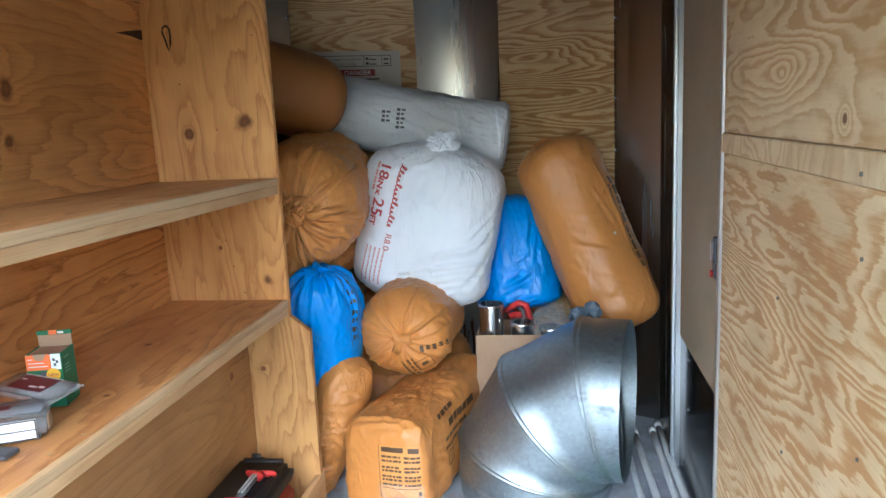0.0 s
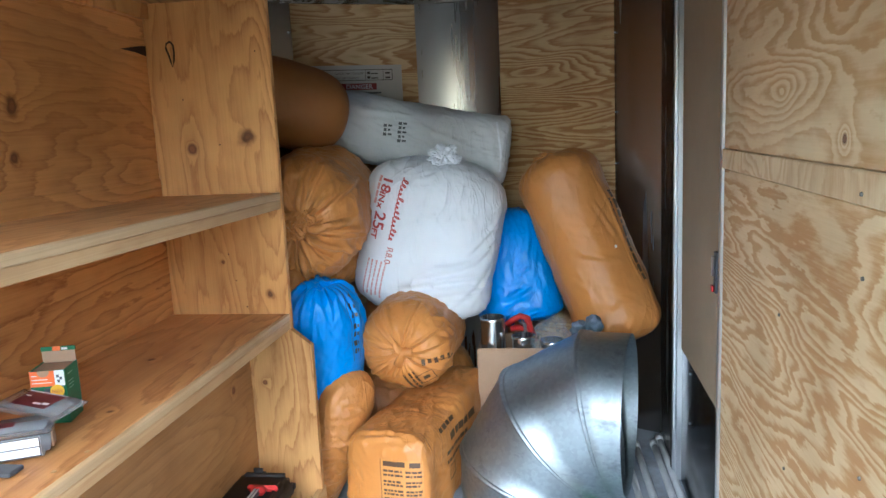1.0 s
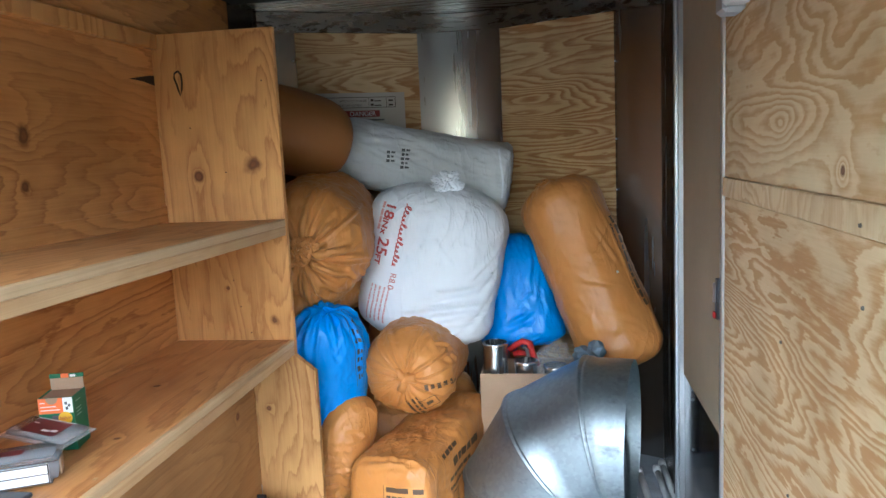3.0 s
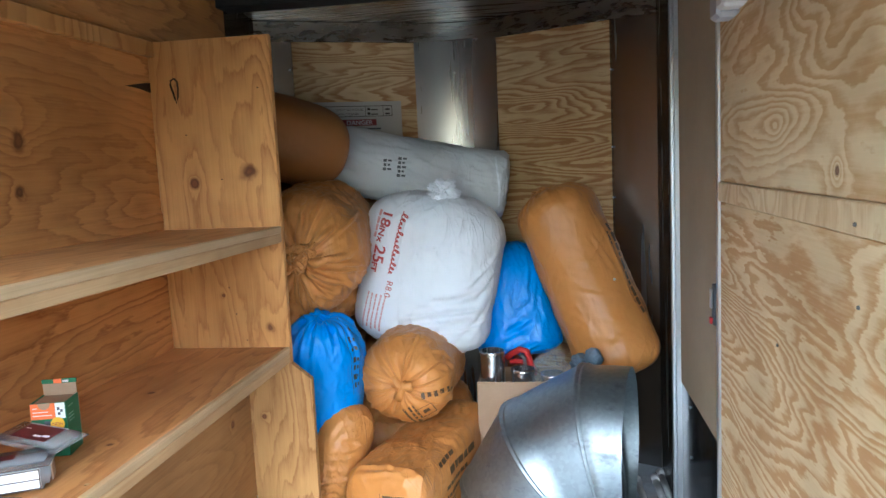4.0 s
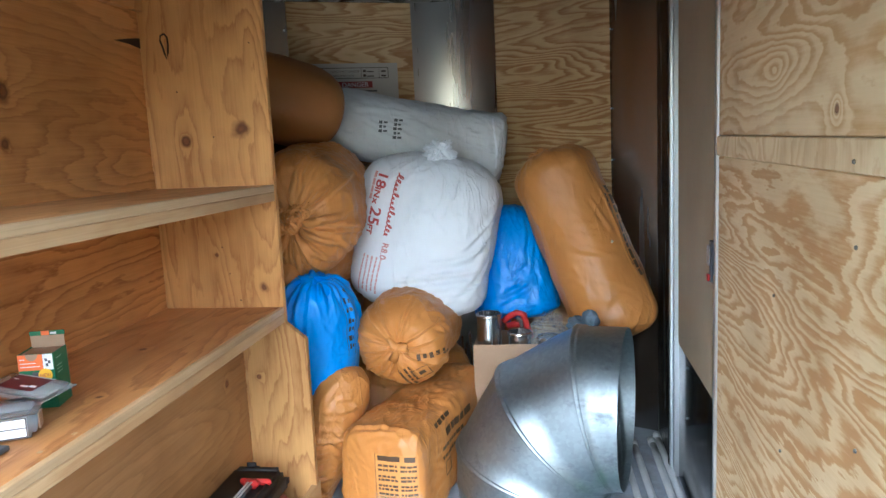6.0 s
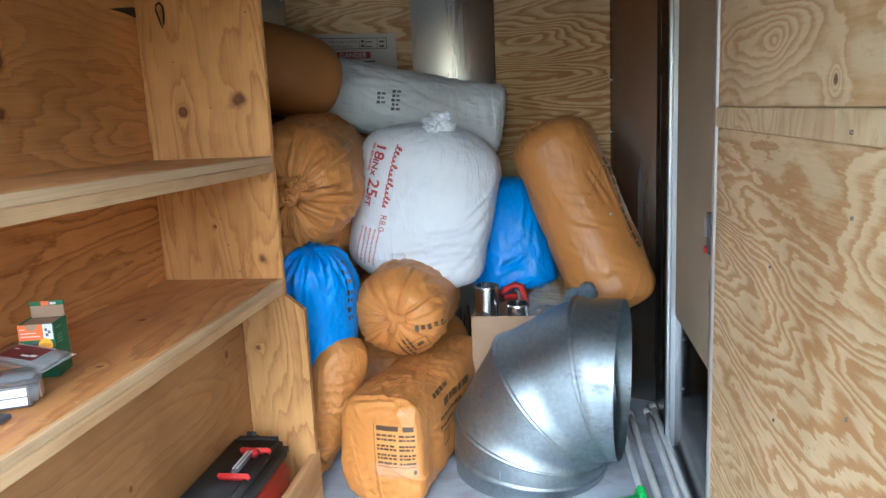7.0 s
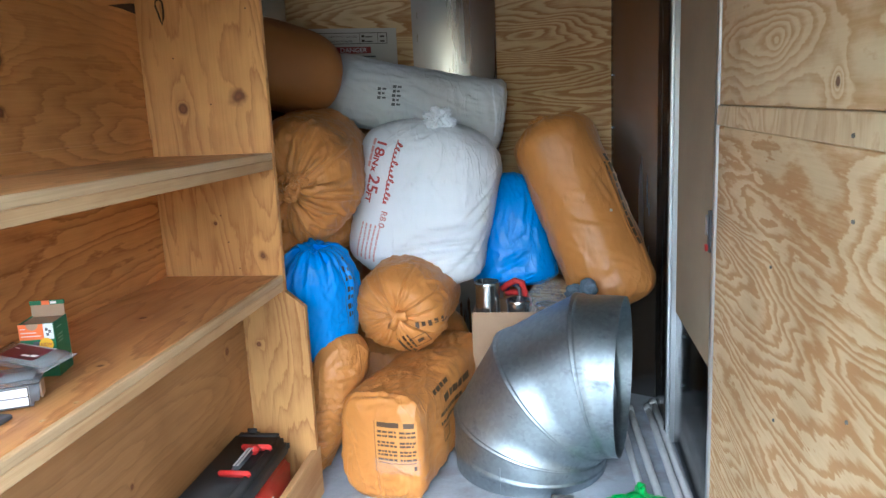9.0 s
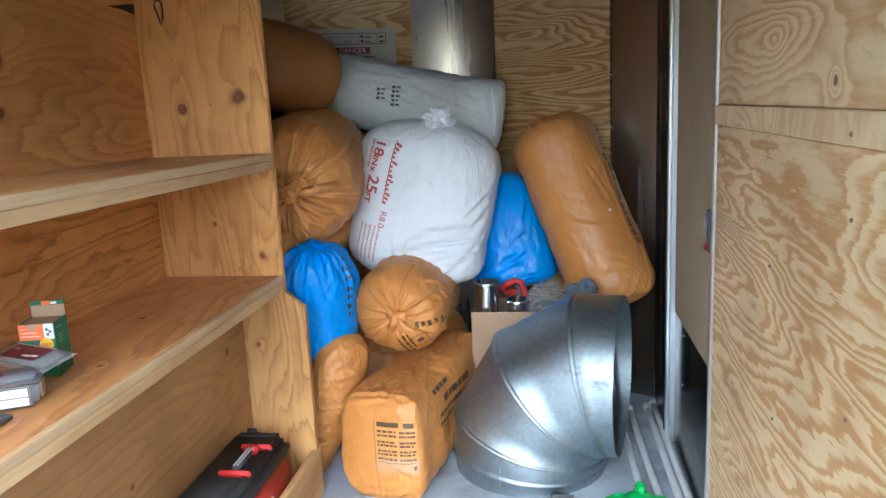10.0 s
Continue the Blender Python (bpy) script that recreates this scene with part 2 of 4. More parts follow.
M["tape"] = material("dark_grey_tape", (0.10, 0.105, 0.11), 0.5)
M["clear"] = material("clear_plastic", (0.9, 0.92, 0.95), 0.12)
M["clear"].node_tree.nodes["Principled BSDF"].inputs["Transmission Weight"].default_value = 0.85
M["clear"].node_tree.nodes["Principled BSDF"].inputs["IOR"].default_value = 1.2
M["white_paint"] = material("white_paint", (0.75, 0.75, 0.74), 0.5)


def mottle(key, a, b, scale=6.0, rough=(0.4, 0.6), grain=0.15, shape=(1, 1, 1)):
    """Worn variation of tone and gloss at two scales."""
    n = Net(M[key])
    big, fine = n.noise(n.pos(shape), scale, 5.0, 0.65), n.noise(n.pos(), scale * 22, 3.0)
    col = n.mix(n.ramp(big, [(0.38, (0, 0, 0)), (0.64, (1, 1, 1))]), a, b)
    col = n.mix(n.math("MULTIPLY", fine, 0.22), col, tuple(v * 0.7 for v in a))
    n.set(Base_Color=col, Roughness=n.math("MULTIPLY_ADD", big, rough[1] - rough[0], rough[0]))
    n.bump(n.math("ADD", fine, big), grain, 0.003)


mottle("floor", (0.28, 0.325, 0.40), (0.39, 0.44, 0.53), 5.0)
fl = Net(M["floor"])
grit = fl.ramp(fl.noise(fl.pos((1, 1, 1), (4, 2, 0)), 7.0, 5.0, 0.7), [(0.50, (0, 0, 0)), (0.72, (1, 1, 1))])
fl.set(Base_Color=fl.mix(fl.math("MULTIPLY", grit, 0.55), M["floor"].node_tree.nodes["Principled BSDF"].inputs["Base Color"].links[0].from_socket, (0.16, 0.12, 0.085)))
mottle("ground", (0.10, 0.11, 0.075), (0.16, 0.16, 0.13), 1.5, (0.8, 0.95))
mottle("trees", (0.03, 0.055, 0.02), (0.07, 0.11, 0.04), 0.6, (0.8, 0.95), 1.0)
mottle("card", (0.40, 0.27, 0.175), (0.45, 0.31, 0.205), 9.0, (0.75, 0.9))
mottle("door_skin", (0.40, 0.315, 0.205), (0.45, 0.36, 0.24), 3.0, (0.7, 0.85), 0.06)
mottle("pvc", (0.58, 0.61, 0.65), (0.70, 0.73, 0.77), 9.0, (0.3, 0.5), 0.05)
mottle("black", (0.008, 0.008, 0.009), (0.026, 0.026, 0.028), 14.0, (0.55, 0.85), 0.3)
mottle("glove_grey", (0.09, 0.13, 0.17), (0.15, 0.20, 0.26), 20.0, (0.8, 0.95), 0.4)
mottle("red_plastic", (0.42, 0.02, 0.02), (0.55, 0.03, 0.03), 14.0, (0.3, 0.5), 0.08)


# ---- building helpers ----
def box(bm, lo, hi):
    r = bmesh.ops.create_cube(bm, size=1)
    c = [(a + b) / 2 for a, b in zip(lo, hi)]
    s = [abs(b - a) for a, b in zip(lo, hi)]
    bmesh.ops.transform(bm, matrix=Matrix.LocRotScale(c, None, s), verts=r["verts"])
    return r["verts"]


def rounded(bm, width=0.002, segments=1):
    es = [e for e in bm.edges if len(e.link_faces) == 2 and e.calc_face_angle(0) > 0.6]
    bmesh.ops.bevel(bm, geom=es, offset=width, segments=segments, affect="EDGES", clamp_overlap=True)


def part(name, bm, mat, parent=None, label="", smooth=False):
    me = bpy.data.meshes.new(name)
    bmesh.ops.recalc_face_normals(bm, faces=bm.faces)
    bm.to_mesh(me)
    bm.free()
    me.materials.append(mat)
    if smooth:
        me.polygons.foreach_set("use_smooth", [True] * len(me.polygons))
    ob = new(name, me)
    if parent is not None:
        ob.parent = parent
    if label:
        ob["label"] = label
    return ob


def slab(name, lo, hi, mat, parent=None, label="", bevel=0.002):
    bm = bmesh.new()
    box(bm, lo, hi)
    if bevel:
        rounded(bm, bevel)
    return part(name, bm, mat, parent, label)


def prism(name, outline, z0, z1, mat, parent=None, label="", bevel=0.0, smooth=False):
    """A closed outline in plan, raised from z0 to z1."""
    bm = bmesh.new()
    low = [bm.verts.new((x, y, z0)) for x, y in outline]
    top = [bm.verts.new((x, y, z1)) for x, y in outline]
    bm.faces.new(low[::-1])
    bm.faces.new(top)
    k = len(outline)
    for i in range(k):
        bm.faces.new((low[i], low[(i + 1) % k], top[(i + 1) % k], top[i]))
    if bevel:
        rounded(bm, bevel)
    return part(name, bm, mat, parent, label, smooth)


def structure(ob, label, category):
    return tagged(ob, label, category, kind="structure")


# ---- the trailer shell ----
W, YB, ZC = 0.71, 0.45, 1.77          # half width, rear opening, ceiling
def vee(x, off=0.0):
    return 3.27 + off - 0.5 * abs(x)


structure(slab("ground", (-400, -400, -0.60), (400, 400, -0.45), M["ground"], bevel=0), "short grass yard behind the trailer", "ground")
bm = bmesh.new()
prev = None
for i in range(241):
    a = math.pi + math.pi * i / 240
    d = 26 + 3 * noise.noise(Vector((i * 0.21, 0, 0)))
    h = 4.4 + 1.4 * noise.noise(Vector((i * 0.09, 3, 0))) + 1.1 * noise.noise(Vector((i * 0.5, 7, 0)))
    h *= 1 - 0.72 * math.exp(-((math.degrees(a) - 268) / 9) ** 2)        # unseen gap added so low sky brightens the nose strip's reflection
    col = [bm.verts.new(((d + 1.6 * math.sin(k * 2.1 + i) * (k > 0)) * math.cos(a), (d + 1.6 * math.sin(k * 2.1 + i) * (k > 0)) * math.sin(a), -0.45 + h * k / 5)) for k in range(6)]
    if prev:
        for k in range(5):
            bm.faces.new((prev[k], col[k], col[k + 1], prev[k + 1]))
    prev = col
structure(part("backdrop", bm, M["trees"]), "distant dark green tree line round the yard", "backdrop")
structure(prism("floor", [(-W - 0.03, YB), (W + 0.03, YB), (W + 0.03, 2.95), (0, 3.33), (-W - 0.03, 2.95)], -0.45, 0.0, M["floor"]),
          "worn pale grey painted trailer floor", "floor")
structure(prism("ceiling", [(-W - 0.03, YB), (W + 0.03, YB), (W + 0.03, 2.95), (0, 3.33), (-W - 0.03, 2.95)], ZC, ZC + 0.03, M["black"]),
          "black lined trailer ceiling", "ceiling")
# out of view; header set low to keep light off the upper nose
rear = structure(new("rear_frame"), "plain unseen frame added round the open rear, its low header blocking light", "door frame")
slab("header", (-W - 0.03, YB - 0.06, 1.50), (W + 0.03, YB - 0.001, ZC + 0.03), M["white_paint"], rear)
slab("jamb", (-W - 0.03, YB - 0.06, -0.45), (-W + 0.02, YB - 0.001, 1.499), M["white_paint"], rear)
slab("jamb", (W - 0.02, YB - 0.06, -0.45), (W + 0.03, YB - 0.001, 1.499), M["white_paint"], rear)
wr = structure(slab("wall_right", (W, YB, 0.0), (W + 0.03, 1.97, 1.018), M["ply_right_low"]), "golden fir plywood side wall with bold grain", "wall")
slab("panel", (W - 0.005, YB, 1.019), (W + 0.03, 1.969, 1.061), M["ply_strip"], wr)
slab("panel", (W, YB, 1.062), (W + 0.03, 1.97, ZC), M["ply_right"], wr)
slab("trim", (W - 0.007, 1.971, 0.0), (W + 0.03, 1.985, ZC), M["bright_metal"], wr, "bright aluminium angle trim")

# side door in the right wall
door = structure(new("door_1"), "closed beige side door with dark metal kick plate", "door")
slab("door_panel", (W + 0.010, 1.987, 0.43), (W + 0.03, 2.55, 1.70), M["door_skin"], door)
slab("kick_plate", (W + 0.012, 1.987, 0.0), (W + 0.03, 2.55, 0.43), M["kick_metal"], door)
slab("door_frame", (W - 0.004, 2.551, 0.0), (W + 0.03, 2.572, ZC), M["bright_metal"], door)
slab("door_frame", (W - 0.012, 2.5725, 0.0), (W + 0.03, 2.586, ZC), M["bright_metal"], door)
slab("latch", (W - 0.004, 2.026, 0.725), (W + 0.010, 2.048, 0.822), M["grey_plastic"], door)

for z in (0.25, 0.40):
    slab("rivet", (W + 0.008, 2.40, z - 0.004), (W + 0.012, 2.408, z + 0.004), M["bright_metal"], door)
slab("latch_knob", (W - 0.010, 2.031, 0.765), (W - 0.0045, 2.043, 0.812), M["bright_metal"], door)
slab("red_tab", (W - 0.011, 2.030, 0.728), (W - 0.0045, 2.045, 0.744), M["red_plastic"], door)
slab("door_seal", (W - 0.013, 2.587, 0.0), (W + 0.03, 2.5995, ZC), M["black"], door)
slab("hinge", (W - 0.014, 2.575, 1.00), (W - 0.008, 2.602, 1.07), M["nose_metal"], door)

# nose
wn_ = structure(prism("wall_nose", [(W, 2.60), (W, 2.915), (0.165, vee(0.165)), (0, 3.27), (-0.165, vee(0.165)),
                                    (-W, 2.915), (-W, 2.66), (-W - 0.03, 2.66), (-W - 0.03, 2.935), (0, 3.32),
                                    (W + 0.03, 2.935), (W + 0.03, 2.60)], 0.0, ZC, M["nose_metal"]), "dull aluminium sheet lining of the V nose", "wall")
def vpanel(x0, x1, z0, z1, t, mat, parent, label="", name="panel", off=0.002):
    o = [(x0, vee(x0) - off), (x1, vee(x1) - off), (x1, vee(x1) - off - t), (x0, vee(x0) - off - t)]
    return prism(name, o, z0, z1, mat, parent, label)
vpanel(-0.59, -0.16, 0.0, 1.60, 0.008, M["ply_nose"], wn_, "fir plywood nose panel")
vpanel(0.142, 0.561, 0.0, 1.60, 0.008, M["ply_nose"], wn_, "fir plywood nose panel")


def arc(x0, x1, y_end, y_mid, n=28):
    return [(x0 + (x1 - x0) * i / n, y_end + (y_mid - y_end) * (1 - (2 * i / n - 1) ** 2)) for i in range(n + 1)]


def curved(name, line, z0, z1, thick, mat, parent, label):
    bm = bmesh.new()
    front = [[bm.verts.new((x, y, z)) for z in (z0, z1)] for x, y in line]
    back = [[bm.verts.new((x, y + thick, z)) for z in (z0, z1)] for x, y in line]
    for f, g, h, k in zip(front, front[1:], back, back[1:]):
        bm.faces.new((f[0], g[0], g[1], f[1])), bm.faces.new((h[0], h[1], k[1], k[0]))
        bm.faces.new((f[1], g[1], k[1], h[1])), bm.faces.new((f[0], h[0], k[0], g[0]))
    for f, h in ((front[0], back[0]), (front[-1], back[-1])):
        bm.faces.new((f[0], f[1], h[1], h[0]))
    ob = part(name, bm, mat, parent, label, True)
    ob.data.set_sharp_from_angle(angle=0.6)
    return ob


curved("nose_cap", arc(-0.168, 0.150, 3.172, 3.198), 0.0, 1.60, 0.003, M["cap_metal"], wn_, "curved aluminium nose strip")
# header band along the top of both sides and round the apex
head = [(-W + 0.002, vee(W) - 0.012), *arc(-0.17, 0.17, 3.172, 3.214, 16), (W - 0.002, vee(W) - 0.012)]
curved("header", head, 1.602, 1.672, 0.003, M["header_metal"], wn_, "brushed aluminium header strip")
bm = bmesh.new()
inner = [(-W, 2.70), *[(x, 2.70) for x, _ in head[1:-1]], (W, 2.70)]
for zz in (0.0, 0.004):
    o = [bm.verts.new((x, y, 1.675 + zz)) for x, y in head]
    q = [bm.verts.new((x, y, 1.705 + zz)) for x, y in inner]
    for k in range(len(o) - 1):
        bm.faces.new((o[k], o[k + 1], q[k + 1], q[k]))
structure(part("ceiling_nose", bm, M["header_metal"]), "bare aluminium sheet roof of the nose", "ceiling")
structure(slab("roof_beam", (-W, 2.60, 1.66), (W, 2.70, ZC), M["black"]), "black roof beam across the trailer", "beam")
for x, z in ((-0.60, 1.50), (0.563, 1.16), (0.563, 1.43), (0.563, 0.98), (0.14, 1.61), (-0.17, 1.61), (0.33, 1.61)):
    slab("screw", (x - 0.003, vee(x) - 0.014, z - 0.003), (x + 0.003, vee(x) - 0.001, z + 0.003), M["bright_metal"], wn_)

# warning sign on the nose panel
sign = tagged(new("warning_sign"), "white warning sign with red danger band on plywood", "sign")
vpanel(-0.54, -0.225, 1.10, 1.378, 0.003, M["sign_metal"], sign, "", "sign_board", 0.011)
def on_vee(x, z, out=0.0145):
    return Vector((x, vee(x) - out, z))
def sign_bar(name, x0, x1, z0, z1, mat, out=0.0145):
    bm = bmesh.new()
    vs = [bm.verts.new(on_vee(x, z, o)) for o in (out, out + 0.001) for x, z in ((x0, z0), (x1, z0), (x1, z1), (x0, z1))]
    for f in ((0, 1, 2, 3), (7, 6, 5, 4), (0, 4, 5, 1), (1, 5, 6, 2), (2, 6, 7, 3), (3, 7, 4, 0)):
        bm.faces.new([vs[k] for k in f])
    return part(name, bm, mat, sign)
sign_bar("red_band", -0.45, -0.315, 1.287, 1.311, M["dark_red"])
for a, b, c, d in ((-0.52, -0.257, 1.3600, 1.3622), (-0.52, -0.257, 1.3215, 1.3237), (-0.259, -0.257, 1.3237, 1.3600), (-0.352, -0.3508, 1.3237, 1.3600), (-0.290, -0.2888, 1.3237, 1.3600)):
    sign_bar("rule", a, b, c, d, M["dark_print"])
for z in (1.328, 1.345):
    sign_bar("text_bar", -0.345, -0.335, z, z + 0.009, M["dark_print"])
    sign_bar("text_bar", -0.332, -0.308, z, z + 0.004, M["dark_print"])
    sign_bar("text_bar", -0.282, -0.266, z, z + 0.006, M["dark_print"])
for z in (1.272, 1.256, 1.240):
    sign_bar("text_bar", -0.44, -0.30, z, z + 0.006, M["tape"])


def text_mesh(body, size, bold=0.0):
    cu = bpy.data.curves.new("lettering", "FONT")
    cu.body, cu.size, cu.offset = body, size, bold
    tmp = new("lettering", cu)
    bpy.context.view_layer.update()
    me = bpy.data.meshes.new_from_object(tmp.evaluated_get(bpy.context.evaluated_depsgraph_get()))
    bpy.data.objects.remove(tmp)
    bm = bmesh.new()
    bm.from_mesh(me)
    bmesh.ops.triangulate(bm, faces=bm.faces)
    return bm


for words, x0, x1, z, size, key in (("DANGER", -0.420, -0.328, 1.2910, 0.0235, "white_label"), ("CAPACITY NOT TO EXCEED", -0.455, -0.358, 1.3445, 0.0110, "dark_print"),
                                    ("WEIGHT NOT TO EXCEED", -0.462, -0.376, 1.3275, 0.0110, "dark_print")):
    bm = text_mesh(words, size)
    wide = max(v.co.x for v in bm.verts)
    for v in bm.verts:
        v.co = on_vee(x0 + v.co.x * (x1 - x0) / wide, z + v.co.y, 0.0165)
    part("lettering", bm, M[key], sign)
bm = bmesh.new()
bm.faces.new([bm.verts.new(on_vee(x, z, 0.0165)) for x, z in ((-0.444, 1.291), (-0.424, 1.291), (-0.434, 1.307))])
part("hazard_triangle", bm, M["white_label"], sign)

# left wall
wl = structure(slab("wall_left", (-W - 0.03, YB, 0.0), (-W, 2.66, ZC), M["ply_back"]), "knotty stained plywood side wall", "wall")

# ---- shelving ----
sh = tagged(new("shelf_unit"), "built-in plywood shelf unit with two deep shelves", "shelf")
XF = -0.372
bm = bmesh.new()
box(bm, (-W, 2.151, 0.60), (XF, 2.170, 1.484))
rounded(bm, 0.0015)
part("divider", bm, M["ply_divider"], sh, "knotty pine plywood end panel")
def post():
    bm = bmesh.new()
    pts = [(-0.497, 0.0), (-0.318, 0.0), (-0.318, 0.565), (-0.372, 0.61), (-0.497, 0.61)]
    a = [bm.verts.new((x, 2.148, z)) for x, z in pts]
    b = [bm.verts.new((x, 2.168, z)) for x, z in pts]
    bm.faces.new(a), bm.faces.new(b[::-1])
    for i in range(5):
        bm.faces.new((a[i], b[i], b[(i + 1) % 5], a[(i + 1) % 5]))
    return bm
part("post", post(), M["ply_post"], sh, "grainy plywood post with a notched top")
for z in (0.655, 0.984):
    s = slab("shelf", (-W, YB + 0.05, z - 0.020), (XF - 0.012, 2.150, z), M["ply_shelf"], sh)
    slab("ply_edge", (XF - 0.012, YB + 0.05, z - 0.0185), (XF, 2.150, z), M["ply_edge"], s)
    slab("edging", (XF - 0.030, YB + 0.05, z - 0.043), (XF - 0.0008, 2.150, z - 0.0188), M["pine"], s)
    if z > 0.9:                        # the upper shelf climbs a little towards the rear
        for ob in (s, *s.children):
            for v in ob.data.vertices:
                v.co.z += (2.15 - v.co.y) * 0.013
slab("lower_panel", (-0.515, YB + 0.05, 0.0), (-0.497, 2.147, 0.61), M["ply_low_shaded"], sh)
slab("batten", (-W, YB + 0.05, 1.445), (-W + 0.02, 2.151, 1.485), M["ply_divider"], sh)
slab("back_strip", (-W, YB + 0.05, 0.985), (-W + 0.006, 2.150, 1.033), M["ply_back"], sh)
slab("lip", (-0.334, YB + 0.05, 0.0), (-0.3155, 2.178, 0.147), M["pine"], sh)


# ---- bags of flexible duct ----
class Skin:
    """The surface of a stuffed sack along the line a-b; th runs round it. Ends are rounded over a part of the radius."""
    P = 2.5

    def __init__(self, a, b, radius, squash=1.0, up=(0, 0, 1), square=2.0, ends=(0.6, 0.6), gather=(0, 0), seed=0, lumps=0.02, crease=0.010, pleat=0.05, taper=0.0, bend=(0, 0, 0)):
        self.a, self.b = Vector(a), Vector(b)
        self.ax = self.b - self.a
        self.len = self.ax.length
        self.n = self.ax / self.len
        up = Vector(up)
        self.v = (up - self.n * up.dot(self.n)).normalized()
        self.u = self.v.cross(self.n)
        self.r, self.squash, self.square, self.ends, self.gather, self.seed = radius, squash, square, ends, gather, seed
        self.lumps, self.crease, self.pleat, self.taper, self.bend = lumps, crease, pleat, taper, Vector(bend)

    def stations(self, cap=38, mid=60):
        """(place along in metres, width, outward share along the axis, end) from one tip to the other."""
        out, p = [], self.P
        e0, e1 = self.ends[0] * self.r, self.ends[1] * self.r
        for i in range(cap):
            q = (0.015 + 0.985 * i / cap) * math.pi / 2
            f, a = math.sin(q) ** (2 / p), math.cos(q) ** (2 / p)
            out.append((e0 * (1 - a), f, -a ** (p - 1), f ** (p - 1)))
        for i in range(mid):
            out.append((e0 + (self.len - e0 - e1) * i / mid, 1.0, 0.0, 1.0))
        for i in range(cap, -1, -1):
            q = max(0.015, i / cap) * math.pi / 2
            f, a = math.sin(q) ** (2 / p), max(0.0, math.cos(q)) ** (2 / p)
            out.append((self.len - e1 * (1 - a), f, a ** (p - 1), f ** (p - 1)))
        return out

    def at(self, d, f, na, nr, th):
        c, t = math.cos(th), math.sin(th)
        k = (abs(c) ** self.square + abs(t) ** self.square) ** (-1 / self.square)
        s = d / self.len
        seed = Vector((self.seed * 3.1, self.seed * 1.3, self.seed * 2.2))
        q = Vector((c * f, t * f, d / self.r * 0.9))
        big = noise.noise(q * 1.1 + seed)
        w = noise.noise(Vector((q.x * 2.4, q.y * 2.4, q.z * 1.5)) + seed * 2 + Vector((big, -big, big)) * 1.2)
        w2 = noise.noise(Vector((q.x * 5.0, q.y * 5.0, q.z * 3.4)) + seed * 3 + Vector((w, big, w)) * 1.1)
        w3 = noise.noise(Vector((q.x * 9.0 + q.z * 4, q.y * 9.0, q.z * 5.0)) + seed * 4 + Vector((w2, w, w2)) * 0.9)
        disp = self.lumps * big + self.crease * ((0.3 - abs(w)) * 1.3 + (0.25 - abs(w2)) * 1.0 + (0.2 - abs(w3)) * 0.5)
        disp *= min(1.0, f * 1.6)
        for end, g in ((d, self.gather[0]), (self.len - d, self.gather[1])):
            reach = 1.15 * self.r
            if g and end < reach:
                near = 1 - end / reach
                n1 = noise.noise(Vector((c * 2.3, t * 2.3, f * 0.45 + self.seed)))
                n2 = noise.noise(Vector((c * 5.2, t * 5.2, f * 0.8 + self.seed * 2)))
                n3 = noise.noise(Vector((c * 10, t * 10, f * 1.2 + self.seed)))
                ridge = 1.25 - 2.6 * abs(n1) + 0.7 - 1.7 * abs(n2) + 0.25 - 0.8 * abs(n3)
                weight = near ** 0.7 * min(1.0, f * 2.2) * (0.55 + 0.9 * abs(noise.noise(Vector((c * 1.3, t * 1.3, 9 + self.seed)))))
                disp += self.r * self.pleat * g * weight * (ridge - 1.0) * (1.5 - 0.7 * f)
                disp -= 0.20 * self.r * g * math.exp(-(f / 0.30) ** 2) * (1 if end < reach * 0.5 else 0)
        nn = math.hypot(na, nr) or 1.0
        r = max(0.0, self.r * f * k * (1 + self.taper * (s - 0.5)) + disp * nr / nn)
        mid = self.bend * (4 * s * (1 - s))
        return self.a + self.n * (d + disp * na / nn) + mid + self.u * (c * r) + self.v * (t * r * self.squash)


def fan(end, count, seed, reach=0.42, wide=0.007, high=0.006):
    """Pleats that run out from a tied end: (angle, place, angle, place, width, height), places as shares of the bag's length over its skin."""
    rnd, out = random.Random(seed), []
    for k in range(count):
        th = 360 * (k + rnd.uniform(-0.4, 0.4)) / count
        far = reach * rnd.uniform(0.35, 1.0)
        row = (th, 0.02, th + rnd.uniform(-14, 14), far)
        if end:
            row = (row[0], 0.98, row[2], 1 - far)
        out.append((*row, wide * rnd.uniform(0.7, 1.3), high * rnd.uniform(0.4, 1.2)))
    return out


def folds(th, place, turn, climb, count, spread, seed, wide=0.007, high=0.004):
    """Tension folds side by side round one spot of the skin; each runs over turn degrees and climbs by that share of the length."""
    rnd, out = random.Random(seed), []
    for k in range(count):
        q = (k + 0.5) / count - 0.5
        a, p, m = th + rnd.uniform(-12, 12), place + spread * q + rnd.uniform(-0.01, 0.01), rnd.uniform(0.45, 1.0)
        bow = rnd.uniform(-0.012, 0.012)
        out.append((a - turn * m / 2, p - climb * m / 2, a + turn * m / 2, p + climb * m / 2 + bow, wide * rnd.uniform(0.7, 1.4), high * rnd.uniform(0.4, 1.2)))
    return out


def scatter(count, seed, wide=0.0055, high=0.0028):
    """Short wrinkles that lie every way."""
    rnd, out = random.Random(seed), []
    for k in range(count):
        th, p, a, m = rnd.uniform(0, 360), rnd.uniform(0.06, 0.94), rnd.uniform(0, math.pi), rnd.uniform(0.4, 1.0)
        out.append((th, p, th + 30 * m * math.cos(a), p + 0.13 * m * math.sin(a), wide * rnd.uniform(0.7, 1.5), high * rnd.uniform(0.3, 1.2)))
    return out


